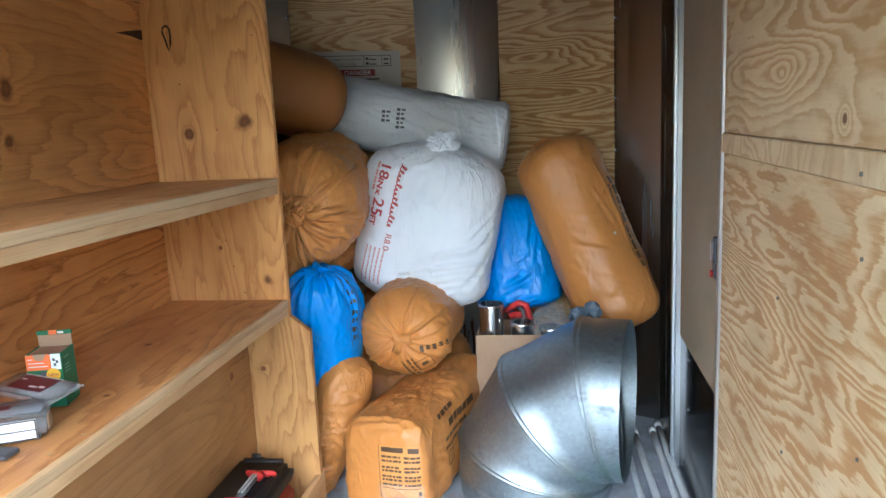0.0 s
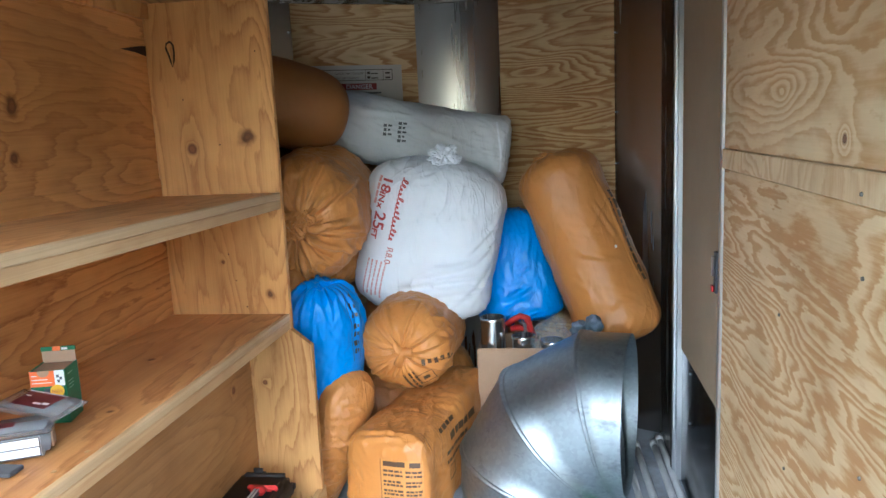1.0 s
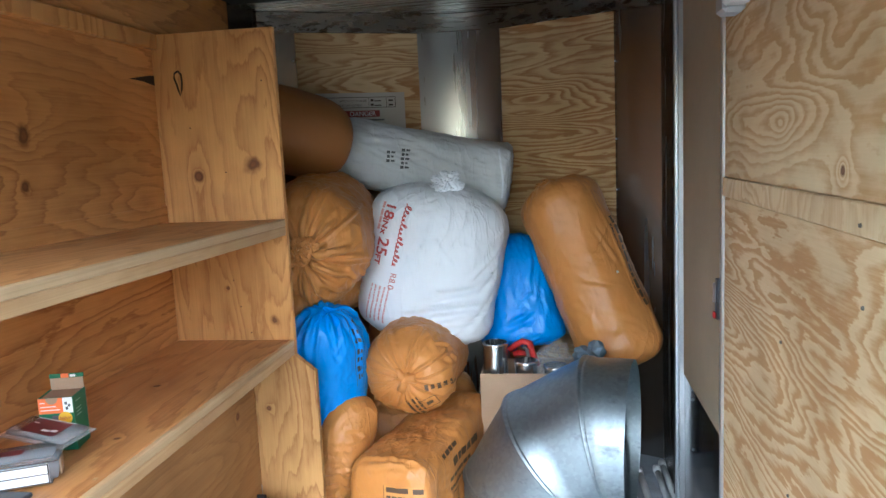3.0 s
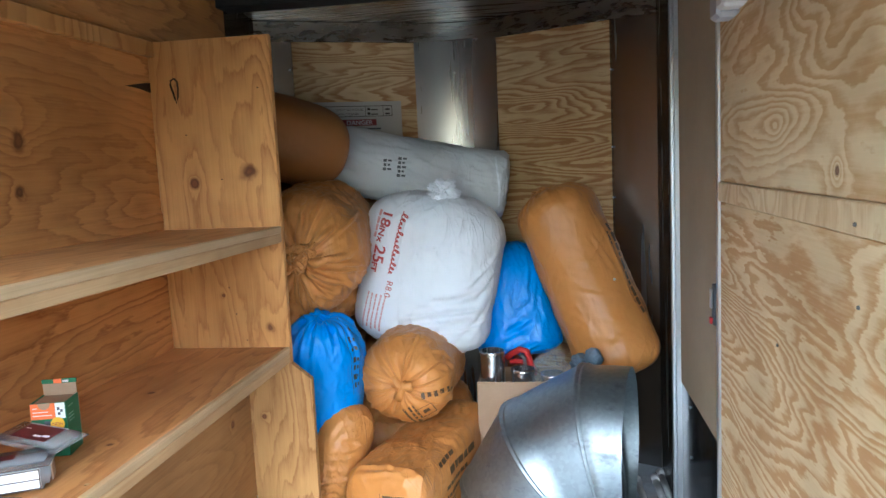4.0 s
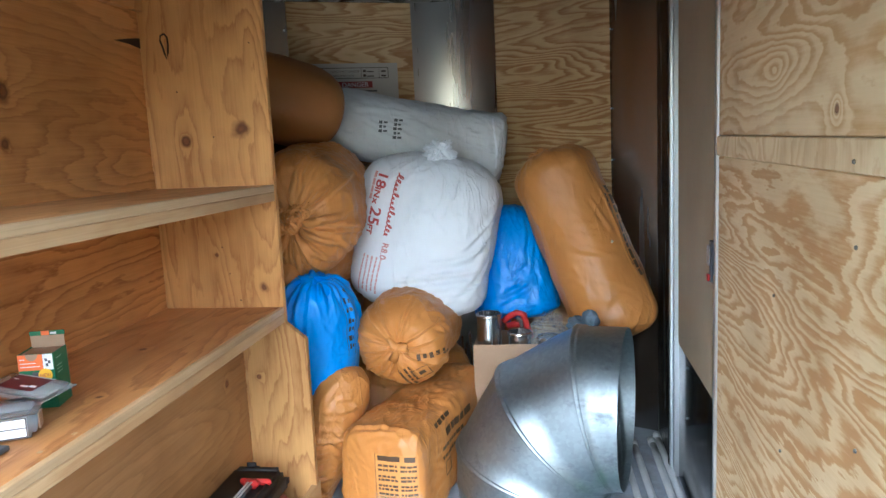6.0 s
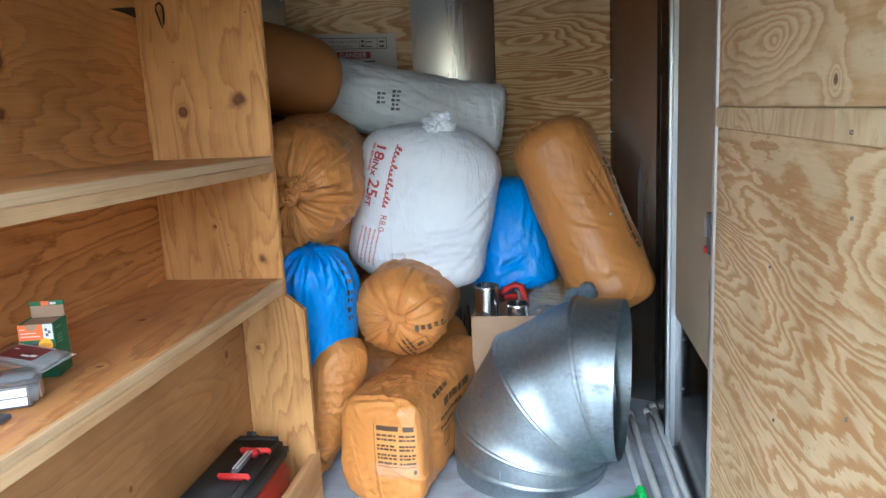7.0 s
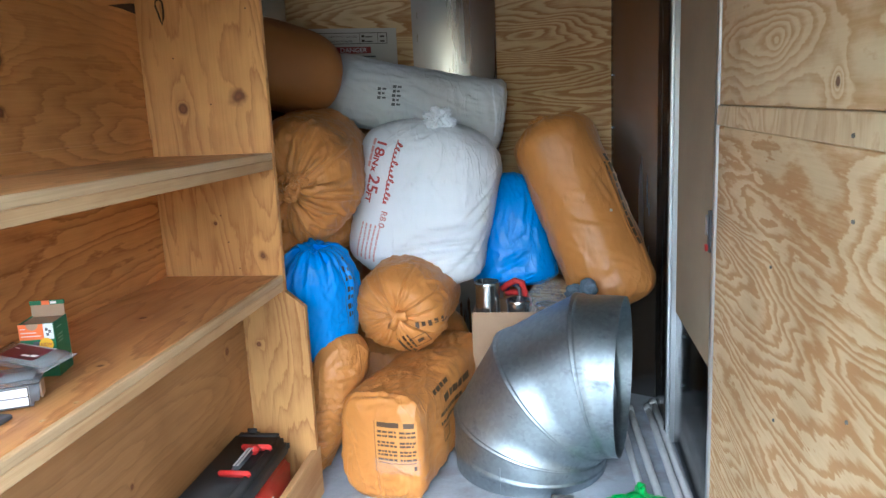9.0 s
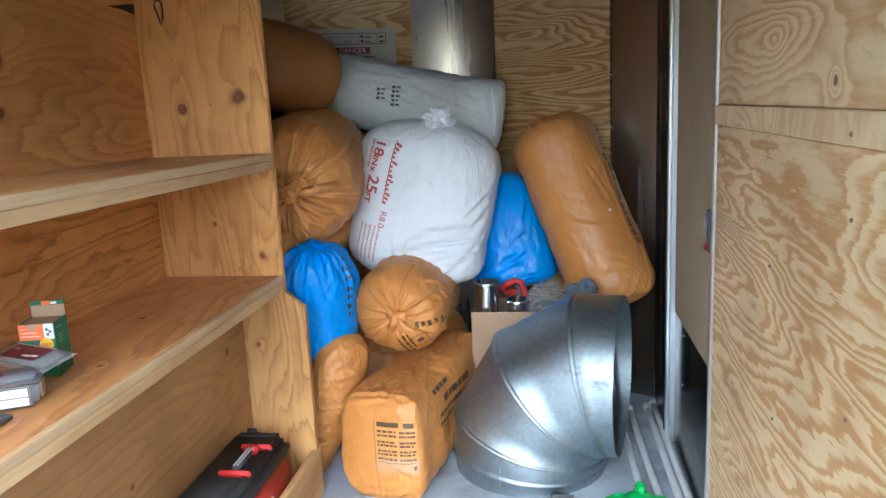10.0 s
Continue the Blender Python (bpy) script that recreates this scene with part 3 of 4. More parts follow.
def creased(skin, grid, rows, angles, creases):
    """Raises sharp-backed ridges with a trough beside them along the creases."""
    d, f = np.array([r[0] for r in rows]), np.array([r[1] for r in rows])
    step = np.hypot(np.diff(d), np.diff(f) * skin.r)
    arc_ = np.concatenate([[0], np.cumsum(step)])
    total = arc_[-1]
    high = np.zeros(grid.shape[:2])
    girth = (skin.r * np.maximum(f, 0.10))[:, None]
    for t0, p0, t1, p1, wide, amount in creases:
        x = (np.degrees(angles)[None, :] - t0 + 180) % 360 - 180
        x = np.radians(x) * girth
        y = (arc_ - p0 * total)[:, None] + np.zeros_like(x)
        ex, ey = np.radians(t1 - t0) * girth + np.zeros_like(x), (p1 - p0) * total
        q = np.clip((x * ex + y * ey) / (ex * ex + ey * ey), 0, 1)
        gap = np.hypot(x - q * ex, y - q * ey)
        side = np.sign(x * ey - y * ex)
        ends = np.clip(np.minimum(q, 1 - q) * 5 + 0.15, 0, 1)
        high += amount * ends * (np.exp(-(gap / wide) ** 2) - 0.55 * np.exp(-((side * gap - 1.9 * wide) / (1.2 * wide)) ** 2))
    gd, gt = np.gradient(grid, axis=0), np.roll(grid, -1, 1) - np.roll(grid, 1, 1)
    nrm = np.cross(gt, gd)
    nrm /= np.linalg.norm(nrm, axis=2, keepdims=True) + 1e-9
    if ((grid - grid.mean((0, 1))) * nrm).sum() < 0:
        nrm = -nrm
    return grid + nrm * high[:, :, None]


def sack(name, skin, mat, label, tails=(), around=200, group="bags of flexible duct", creases=()):
    bm = bmesh.new()
    rows = skin.stations()
    angles = np.arange(around) * (2 * math.pi / around)
    grid = np.array([[skin.at(*st, th) for th in angles] for st in rows])
    if creases:
        grid = creased(skin, grid, rows, angles, creases)
    rings = [[bm.verts.new(p) for p in ring] for ring in grid]
    for r0, r1 in zip(rings, rings[1:]):
        for j in range(around):
            bm.faces.new((r0[j], r0[(j + 1) % around], r1[(j + 1) % around], r1[j]))
    tips = [sum((v.co for v in rings[k]), Vector()) / around for k in (0, -1)]
    bm.faces.new(rings[0][::-1])
    bm.faces.new(rings[-1])
    ob = tagged(part(name, bm, mat, None, "", True), label, "duct bag", group)
    for end, length, wide, lean in tails:
        base, out = tips[end], (-skin.n if end == 0 else skin.n)
        side = out.cross(Vector((0.3, 0.2, 0.9))).normalized()
        other = out.cross(side)
        tail, rows = bmesh.new(), []
        for i in range(13):
            x = i / 12
            rr = 0.016 - 0.006 * math.sin(min(1, x * 2.2) * math.pi) + wide * max(0, x - 0.3) ** 0.8
            ring = []
            for j in range(60):
                a = 2 * math.pi * j / 60
                ruff = 1 + min(1, x * 1.6) * (0.38 * math.sin(a * 4 + 2 * math.sin(a + end)) + 0.22 * math.sin(a * 9 + x * 3)) + 0.5 * noise.noise(Vector((math.cos(a) * 2, math.sin(a) * 2, x * 5 + skin.seed)))
                up_ = length * x - 0.014 + 0.012 * x * math.sin(a * 3 + skin.seed)
                ring.append(tail.verts.new(base + out * up_ + Vector(lean) * x * x + (side * math.cos(a) + other * math.sin(a)) * rr * ruff))
            rows.append(ring)
        core = [tail.verts.new(v.co * 0.35 + (base + out * length * 0.55 + Vector(lean) * 0.5) * 0.65) for v in rows[-1]]
        rows.append(core)
        for r0, r1 in zip(rows, rows[1:]):
            for j in range(60):
                tail.faces.new((r0[j], r0[(j + 1) % 60], r1[(j + 1) % 60], r1[j]))
        tail.faces.new(core)
        part("knot", tail, mat, ob, "gathered and tied bag neck", True)
    return ob


def rosette(ob, centre, size, mat, seed):
    """A bunched, tied neck of film."""
    bm = bmesh.new()
    bmesh.ops.create_icosphere(bm, subdivisions=6, radius=1.0)
    for v in bm.verts:
        n = v.co.normalized()
        w = noise.noise(n * 1.7 + Vector((seed, 0, 0)))
        d = 0.9 + 0.55 * w + 0.75 * (0.30 - abs(noise.noise(n * 2.9 + Vector((0, seed, w))))) + 0.4 * (0.25 - abs(noise.noise(n * 6 + Vector((w, w, seed)))))
        v.co = Vector(centre) + Vector((n.x * size[0], n.y * size[1], n.z * size[2])) * d
    return part("knot", bm, mat, ob, "bunched and tied bag neck", True)


def fold_line(ob, pts, origin, xd, yd, mat, wide=0.004, lift=0.0022):
    """A raised fold or seam along the points of a flat drawing."""
    bm = bmesh.new()
    row = []
    for k in range(len(pts) - 1):
        (x0, y0), (x1, y1) = pts[k], pts[k + 1]
        for i in range(12):
            q = i / 12
            row.append(Vector((x0 + (x1 - x0) * q, y0 + (y1 - y0) * q, 0)))
    strip = []
    for k, p in enumerate(row):
        d = (row[min(k + 1, len(row) - 1)] - row[max(k - 1, 0)]).normalized() * wide / 2
        strip.append([bm.verts.new(p + Vector((-d.y, d.x, 0)) * q) for q in (-1, 0, 1)])
    for a, b in zip(strip, strip[1:]):
        bm.faces.new((a[0], b[0], b[1], a[1])), bm.faces.new((a[1], b[1], b[2], a[2]))
    return printed(ob, bm, origin, xd, yd, mat, "seam", lift)


def bars_mesh(rects, step=0.010):
    """Flat bars (x0, y0, x1, y1), cut fine enough to follow a surface."""
    bm = bmesh.new()
    for x0, y0, x1, y1 in rects:
        nx, ny = max(1, round(abs(x1 - x0) / step)), max(1, round(abs(y1 - y0) / step))
        g = [[bm.verts.new((x0 + (x1 - x0) * i / nx, y0 + (y1 - y0) * j / ny, 0)) for j in range(ny + 1)] for i in range(nx + 1)]
        for i in range(nx):
            for j in range(ny):
                bm.faces.new((g[i][j], g[i + 1][j], g[i + 1][j + 1], g[i][j + 1]))
    return bm


def printed(ob, bm, origin, xd, yd, mat, name="print", lift=0.0018, label=""):
    """Lays a flat drawing on the surface of a sack, straight along the drawing's own normal."""
    me = ob.data
    tree = BVHTree.FromPolygons([v.co for v in me.vertices], [p.vertices for p in me.polygons])
    xd, yd = Vector(xd).normalized(), Vector(yd)
    yd = (yd - xd * yd.dot(xd)).normalized()
    nrm, lost = xd.cross(yd), []
    for v in bm.verts:
        p = Vector(origin) + xd * v.co.x + yd * v.co.y
        hit, hn, _, _ = tree.ray_cast(p + nrm * 0.35, -nrm, 0.8)
        if hit is None or abs(hn.dot(nrm)) < 0.15:
            lost.append(v)
        else:
            v.co = hit + nrm * lift
    bmesh.ops.delete(bm, geom=lost, context="VERTS")
    out = part(name, bm, mat, ob, label, True)
    if "print" in name:
        out["kind"] = "stuff"
    return out


def word_bars(rnd, x0, x1, y, h, gap=0.25):
    """A line of unreadable print: bars of word length."""
    out, x = [], x0
    while x < x1 - h:
        w = h * rnd.uniform(0.9, 2.6)
        out.append((x, y, min(x + w, x1), y + h))
        x += w + h * gap * rnd.uniform(0.8, 2)
    return out


TAN, WHITE, BLUE = M["tan_film"], M["white_film"], M["blue_film"]
rnd = random.Random(5)

floor_bag = Skin((-0.142, 2.13, 0.150), (0.005, 2.80, 0.160), 0.124, 1.24, square=4.6, ends=(0.36, 0.7), seed=1, lumps=0.010, crease=0.004)
ob = sack("duct_bag", floor_bag, TAN, "large tan plastic bag with black printed panel on the floor",
          creases=scatter(70, 939, high=0.0028) + [(40, 0.16, 140, 0.16, 0.007, 0.006), (60, 0.13, 120, 0.145, 0.006, 0.005), (215, 0.10, 300, 0.12, 0.006, 0.004), (262, 0.02, 268, 0.16, 0.005, 0.004), (205, 0.03, 200, 0.2, 0.006, 0.004)]
          + folds(110, 0.45, 50, 0.06, 5, 0.4, 31, 0.008, 0.003) + folds(60, 0.2, 40, 0.05, 4, 0.08, 32, 0.006, 0.003) + folds(240, 0.07, 60, 0.01, 4, 0.06, 33, 0.005, 0.003))
printed(ob, bars_mesh([(-0.006, 0.005, 0.112, 0.150)]), (-0.132, 2.10, 0.10), (1, 0.1, 0), (0, 0.05, 1), M["label_film"], "label", 0.0006, "paler printed label area")
rects = [(0.0, 0.132, 0.062, 0.146), (0.075, 0.132, 0.105, 0.146)]
for y in (0.116, 0.104, 0.086, 0.076, 0.060, 0.050, 0.036):
    rects += word_bars(rnd, 0.0, 0.055, y, 0.0062) + word_bars(rnd, 0.063, 0.108, y, 0.0062)
rects += [(0.0, 0.028, 0.108, 0.030), (-0.008, 0.0, -0.0065, 0.15), (0.1, 0.008, 0.108, 0.02)]
printed(ob, bars_mesh(rects), (-0.132, 2.10, 0.10), (1, 0.1, 0), (0, 0.05, 1), M["brown_print"], "printed_panel")
rects = word_bars(rnd, 0.06, 0.30, 0.10, 0.022) + word_bars(rnd, 0.02, 0.22, 0.07, 0.012) + word_bars(rnd, 0.02, 0.30, 0.045, 0.010) + word_bars(rnd, 0.0, 0.12, 0.145, 0.014)
rects += [(0.04, -0.01, 0.10, -0.006), (0.04, 0.03, 0.10, 0.034), (0.04, -0.01, 0.044, 0.034), (0.096, -0.01, 0.10, 0.034)]
printed(ob, bars_mesh(rects), (0.05, 2.25, 0.13), (0.2, 1, 0), (-0.35, 0, 1), M["brown_print"], "printed_side")

printed(ob, bars_mesh([(-0.012, -0.004, 0.118, 0.040)], 0.006), (-0.132, 2.10, 0.10), (1, 0.1, 0), (0, 0.05, 1), M["clear_film"], "tape", 0.0030, "shiny clear packing tape")
fold_line(ob, [(-0.02, 0.17), (0.0, 0.155), (0.035, 0.15), (0.07, 0.158), (0.10, 0.172)], (-0.132, 2.10, 0.10), (1, 0.1, 0), (0, 0.05, 1), TAN, 0.006, 0.004)
low_left = Skin((-0.450, 2.345, 0.0), (-0.262, 2.39, 0.412), 0.094, 1.0, up=(0, 1, 0), ends=(0.5, 1.8), seed=2, crease=0.003, lumps=0.008)
ob = sack("duct_bag", low_left, TAN, "tan wrinkled plastic bag standing upright behind the shelf post",
          creases=scatter(20, 860, high=0.0030) + folds(285, 0.45, 75, 0.09, 24, 0.75, 21, 0.0050, 0.0075) + folds(310, 0.5, 40, -0.05, 10, 0.6, 22, 0.0050, 0.006))

fold_line(ob, [(0.0, 0.0), (0.012, 0.10), (0.006, 0.20), (0.03, 0.34)], (-0.30, 2.20, 0.04), (1, 0.15, 0), (0, 0, 1), TAN, 0.006, 0.003)
small = Skin((-0.122, 2.37, 0.470), (-0.112, 2.80, 0.485), 0.151, 0.94, ends=(0.85, 0.8), gather=(0.7, 0), seed=3, crease=0.005, lumps=0.012, pleat=0.045)
ob = sack("duct_bag", small, TAN, "round tan plastic bag with its tied end facing out", [(0, 0.028, 0.018, (0, 0, -0.006))],
          creases=scatter(90, 537, high=0.0032) + fan(0, 17, 41, 0.40, 0.0055, 0.008) + folds(150, 0.30, 25, 0.12, 6, 0.1, 42, 0.007, 0.005))
rects = [(k * 0.019, 0.0 + 0.004 * (k % 2), k * 0.019 + 0.011, 0.020) for k in range(6)]
printed(ob, bars_mesh(rects, 0.006), (-0.055, 2.30, 0.432), (1, 0.05, 0.10), (0, 0, 1), M["brown_print"])
rects = word_bars(rnd, 0, 0.07, 0, 0.008) + word_bars(rnd, 0, 0.055, 0.014, 0.006) + [(0, -0.02, 0.065, -0.012)]
printed(ob, bars_mesh(rects, 0.006), (-0.105, 2.30, 0.405), (0.45, 0, -1), (1, 0, 0.45), M["brown_print"])
rects = [(0, 0, 0.05, 0.002), (0, 0.034, 0.05, 0.036), (0, 0, 0.002, 0.036), (0.048, 0, 0.05, 0.036), (0.015, 0.012, 0.035, 0.024)]
printed(ob, bars_mesh(rects, 0.006), (-0.06, 2.30, 0.365), (1, 0.05, 0.45), (-0.4, 0, 1), M["brown_print"])

blue_l = Skin((-0.400, 2.46, 0.29), (-0.358, 2.39, 0.69), 0.126, 1.0, up=(0, 1, 0), ends=(0.8, 1.25), gather=(0, 0.7), seed=4, pleat=0.09, crease=0.005, lumps=0.012)
ob = sack("duct_bag", blue_l, BLUE, "bright blue plastic bag tied at its top", [(1, 0.035, 0.022, (-0.012, -0.015, 0))],
          creases=scatter(60, 627, high=0.0028) + fan(1, 22, 51, 0.45, 0.007, 0.008))
rects = [(0, 0, 0.0015, 0.23), (0.030, 0, 0.0315, 0.23)]
for k, y in enumerate((0.02, 0.045, 0.075, 0.10, 0.135, 0.16, 0.19)):
    rects += [(0.008, y, 0.016 + 0.004 * (k % 2), y + 0.016), (0.020 + 0.002 * (k % 2), y + 0.002, 0.026, y + 0.013)]
printed(ob, bars_mesh(rects, 0.006), (-0.252, 2.36, 0.45), (0.42, 0.9, 0.1), (0.08, 0, 1), M["dark_print"])

left_bag = Skin((-0.405, 2.33, 0.858), (-0.45, 2.86, 0.915), 0.180, 1.10, ends=(0.9, 0.8), gather=(0.9, 0), seed=5, pleat=0.08, crease=0.008, lumps=0.014)
lb = sack("duct_bag", left_bag, TAN, "tan plastic bag with its pleated tied end facing out",
          creases=scatter(80, 820, high=0.0040) + fan(0, 26, 61, 0.46, 0.0065, 0.016) + folds(200, 0.3, 30, 0.14, 6, 0.12, 62, 0.008, 0.006))
rosette(lb, (-0.425, 2.325, 0.868), (0.042, 0.034, 0.036), TAN, 3.0)
rosette(lb, (-0.375, 2.335, 0.885), (0.026, 0.022, 0.026), TAN, 8.0)

white_b = Skin((-0.128, 2.75, 0.505), (-0.032, 2.80, 1.03), 0.236, 0.85, up=(0, 1, 0), square=2.9, ends=(0.45, 0.62), gather=(0, 0.2), seed=6, lumps=0.014, crease=0.006, taper=0.02)
ob = white_bag = sack("duct_bag", white_b, WHITE, "large white plastic bag with red lettering",
          creases=scatter(110, 738, high=0.0032) + folds(290, 0.33, 75, 0.12, 10, 0.2, 71, 0.008, 0.010) + folds(325, 0.45, 30, 0.16, 6, 0.2, 72, 0.009, 0.008) + folds(262, 0.62, 20, 0.2, 6, 0.3, 75, 0.010, 0.005) + fan(1, 18, 73, 0.2, 0.007, 0.004) + folds(300, 0.22, 50, -0.05, 5, 0.08, 74, 0.007, 0.005))
rosette(ob, (-0.008, 2.672, 1.040), (0.048, 0.030, 0.034), WHITE, 6.0)
down, right = (-0.26, 0.0, -1.0), (1.0, -0.2, -0.26)
run = 0.0
for word, size, gap in (("18", 0.054, 0.052), ("IN", 0.034, 0.038), ("x", 0.032, 0.026), ("25", 0.060, 0.058), ("FT", 0.030, 0.0)):
    bm = text_mesh(word, size, 0.0011)
    for v in bm.verts:
        v.co.x += run
    run += gap
    bmesh.ops.subdivide_edges(bm, edges=bm.edges, cuts=3)
    printed(ob, bm, (-0.227, 2.45, 1.000), down, right, M["red_print"], "lettering", 0.0022, "red printed lettering")
bm = text_mesh("R8.0", 0.030)
bmesh.ops.subdivide_edges(bm, edges=bm.edges, cuts=2)
printed(ob, bm, (-0.212, 2.45, 0.770), down, right, M["red_print"], "lettering", 0.0022)
def script_line(n, w, h):
    """Loops of unread cursive as slanting strokes."""
    bm = bmesh.new()
    pts = []
    for i in range(n * 12 + 1):
        x = i / (n * 12)
        loop = int(x * n)
        tall = (1.9, 1.5, 0.8, 0.7, 1.8, 0.7, 0.7, 1.3, 1.7, 0.8, 0.8, 1.6, 1.2, 0.8)[min(loop, 13)]
        ph = x * n * 6.283
        pts.append((x * w + 0.42 * w / n * math.sin(ph) + 0.25 * h * tall * (0.5 - 0.5 * math.cos(ph)), 0.72 * h * tall * (0.5 - 0.5 * math.cos(ph))))
    for (x0, y0), (x1, y1) in zip(pts, pts[1:]):
        d = Vector((x1 - x0, y1 - y0)).normalized() * 0.0022
        vs = [bm.verts.new((px + sx * -d.y, py + sx * d.x, 0)) for px, py, sx in ((x0, y0, 1), (x0, y0, -1), (x1, y1, -1), (x1, y1, 1))]
        bm.faces.new(vs)
    return bm
printed(ob, script_line(14, 0.205, 0.017), (-0.157, 2.45, 0.990), down, right, M["red_print"], "script_mark")
rects = []
for k in range(5):
    rects += word_bars(rnd, 0, 0.12, k * 0.016, 0.006)
printed(ob, bars_mesh(rects, 0.008), (-0.285, 2.45, 0.735), down, right, M["pale_red"], "small_print")
rects = word_bars(rnd, 0, 0.10, 0, 0.010)
printed(ob, bars_mesh(rects, 0.008), (-0.245, 2.45, 1.00), down, right, M["pale_red"], "small_print")

white_t = Skin((-0.52, 2.945, 1.178), (0.187, 3.00, 1.030), 0.124, 1.0, ends=(0.7, 0.32), seed=7, square=2.4, crease=0.005, lumps=0.010)
ob = sack("duct_bag", white_t, M["grey_white_film"], "long dusty white plastic bag on top of the pile",
          creases=scatter(100, 756, high=0.0026) + folds(170, 0.5, 25, 0.25, 7, 0.5, 81, 0.007, 0.003) + folds(180, 0.86, 70, 0.03, 5, 0.12, 82, 0.007, 0.005))
for ox in (0.0, 0.052):
    rects = []
    for k in range(5 if ox else 3):
        rects += [(ox + 0.002 * (k % 2), -k * 0.015, ox + 0.012, -k * 0.015 + 0.010), (ox + 0.016, -k * 0.015 + 0.002, ox + 0.030 - 0.005 * (k % 2), -k * 0.015 + 0.009)]
    printed(ob, bars_mesh(rects, 0.008), (-0.235, 2.75, 1.145 + ox * 0.2), (1, 0.05, -0.12), (0.1, 0, 1), M["grey_print"])

fold_line(ob, [(0.0, -0.09), (0.006, -0.03), (0.0, 0.03), (-0.006, 0.09)], (0.165, 2.75, 1.06), (1, 0.05, 0), (0, 0, 1), WHITE, 0.007, 0.004)
# tan bag whose film colour carries the divider's shade
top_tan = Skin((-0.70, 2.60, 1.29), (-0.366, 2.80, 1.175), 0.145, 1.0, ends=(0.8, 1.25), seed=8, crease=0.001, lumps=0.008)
sack("duct_bag", top_tan, M["shaded_tan_film"], "smooth dull tan plastic bag on top of the pile, shade in its colour")
blue_r = Skin((0.222, 2.90, 0.430), (0.190, 2.96, 0.835), 0.130, 0.9, up=(0, 1, 0), ends=(0.35, 1.2), seed=9, square=2.6, taper=-0.4, crease=0.005, lumps=0.010)
ob = sack("duct_bag", blue_r, BLUE, "bright blue plastic bag wedged between larger bags",
          creases=scatter(70, 633, high=0.0030) + folds(270, 0.25, 40, 0.09, 9, 0.25, 91, 0.007, 0.005) + folds(250, 0.15, 20, 0.12, 5, 0.06, 92, 0.006, 0.006) + folds(290, 0.6, 15, 0.25, 4, 0.2, 93, 0.008, 0.004))
fold_line(ob, [(0.0, 0.0), (0.06, 0.012), (0.13, 0.0), (0.20, 0.02)], (0.115, 2.70, 0.50), (1, 0, 0), (0, 0, 1), BLUE, 0.006, 0.003)
tall = Skin((0.582, 2.775, 0.385), (0.332, 2.90, 1.015), 0.146, 1.0, up=(0, 1, 0), ends=(0.65, 0.8), gather=(0, 0.3), seed=10, lumps=0.012, crease=0.003, square=2.2)
ob = sack("duct_bag", tall, TAN, "tall tan plastic bag leaning against the nose wall",
          creases=scatter(60, 429, high=0.0018) + folds(280, 0.52, 55, -0.10, 8, 0.16, 101, 0.006, 0.004) + folds(285, 0.30, 35, -0.05, 5, 0.10, 102, 0.007, 0.003) + [(325, 0.30, 318, 0.80, 0.005, 0.005), (300, 0.66, 312, 0.5, 0.006, 0.005), (318, 0.12, 338, 0.32, 0.005, 0.005)] + fan(1, 16, 103, 0.2, 0.007, 0.004))
along, face = Vector((-0.36, 0.18, 0.91)).normalized(), Vector((0.82, -0.55, 0.30))
across = face.cross(along).normalized()
rects = word_bars(rnd, 0.0, 0.34, 0.0, 0.016) + word_bars(rnd, 0.04, 0.30, 0.026, 0.009) + word_bars(rnd, 0.0, 0.20, -0.018, 0.007)
printed(ob, bars_mesh(rects, 0.008), Vector((0.62, 2.76, 0.60)), along, across, M["brown_print"])
rosette(ob, (0.335, 2.865, 1.012), (0.050, 0.026, 0.016), TAN, 12.0)
fold_line(ob, [(0.0, 0.0), (-0.03, 0.08), (-0.055, 0.17), (-0.09, 0.30)], (0.660, 2.45, 0.46), (1, 0.2, 0), (0, 0, 1), TAN, 0.006, 0.003)
for x, y, z in ((0.552, 2.690, 0.735), (0.152, 2.640, 0.735)):
    bm = bmesh.new()
    bmesh.ops.create_uvsphere(bm, u_segments=12, v_segments=8, radius=0.005, matrix=Matrix.Translation((x, y, z)))
    rec = ob if x > 0.3 else white_bag
    tree = BVHTree.FromPolygons([v.co for v in rec.data.vertices], [p.vertices for p in rec.data.polygons])
    spot = tree.find_nearest(Vector((x, y, z)))[0]
    bmesh.ops.translate(bm, vec=spot - Vector((x, y, z)), verts=bm.verts)
    part("clip", bm, M["bright_metal"], rec, "small bright metal clip", True)
hid1 = Skin((-0.30, 2.76, 0.20), (-0.20, 3.00, 0.60), 0.12, 1.0, ends=(0.8, 0.8), seed=11)
sack("duct_bag", hid1, TAN, around=90, label="tan plastic bag deep in the pile in shade")
hid2 = Skin((-0.50, 2.36, 0.665), (-0.36, 2.85, 0.70), 0.085, 1.0, ends=(0.8, 0.8), seed=12)
sack("duct_bag", hid2, TAN, around=90, label="tan plastic bag squeezed under another bag")
hid3 = Skin((-0.50, 2.75, 0.10), (0.02, 2.98, 0.20), 0.17, 1.0, ends=(0.8, 0.8), seed=13)
sack("duct_bag", hid3, TAN, around=90, label="tan plastic bag at the bottom of the pile in shade")


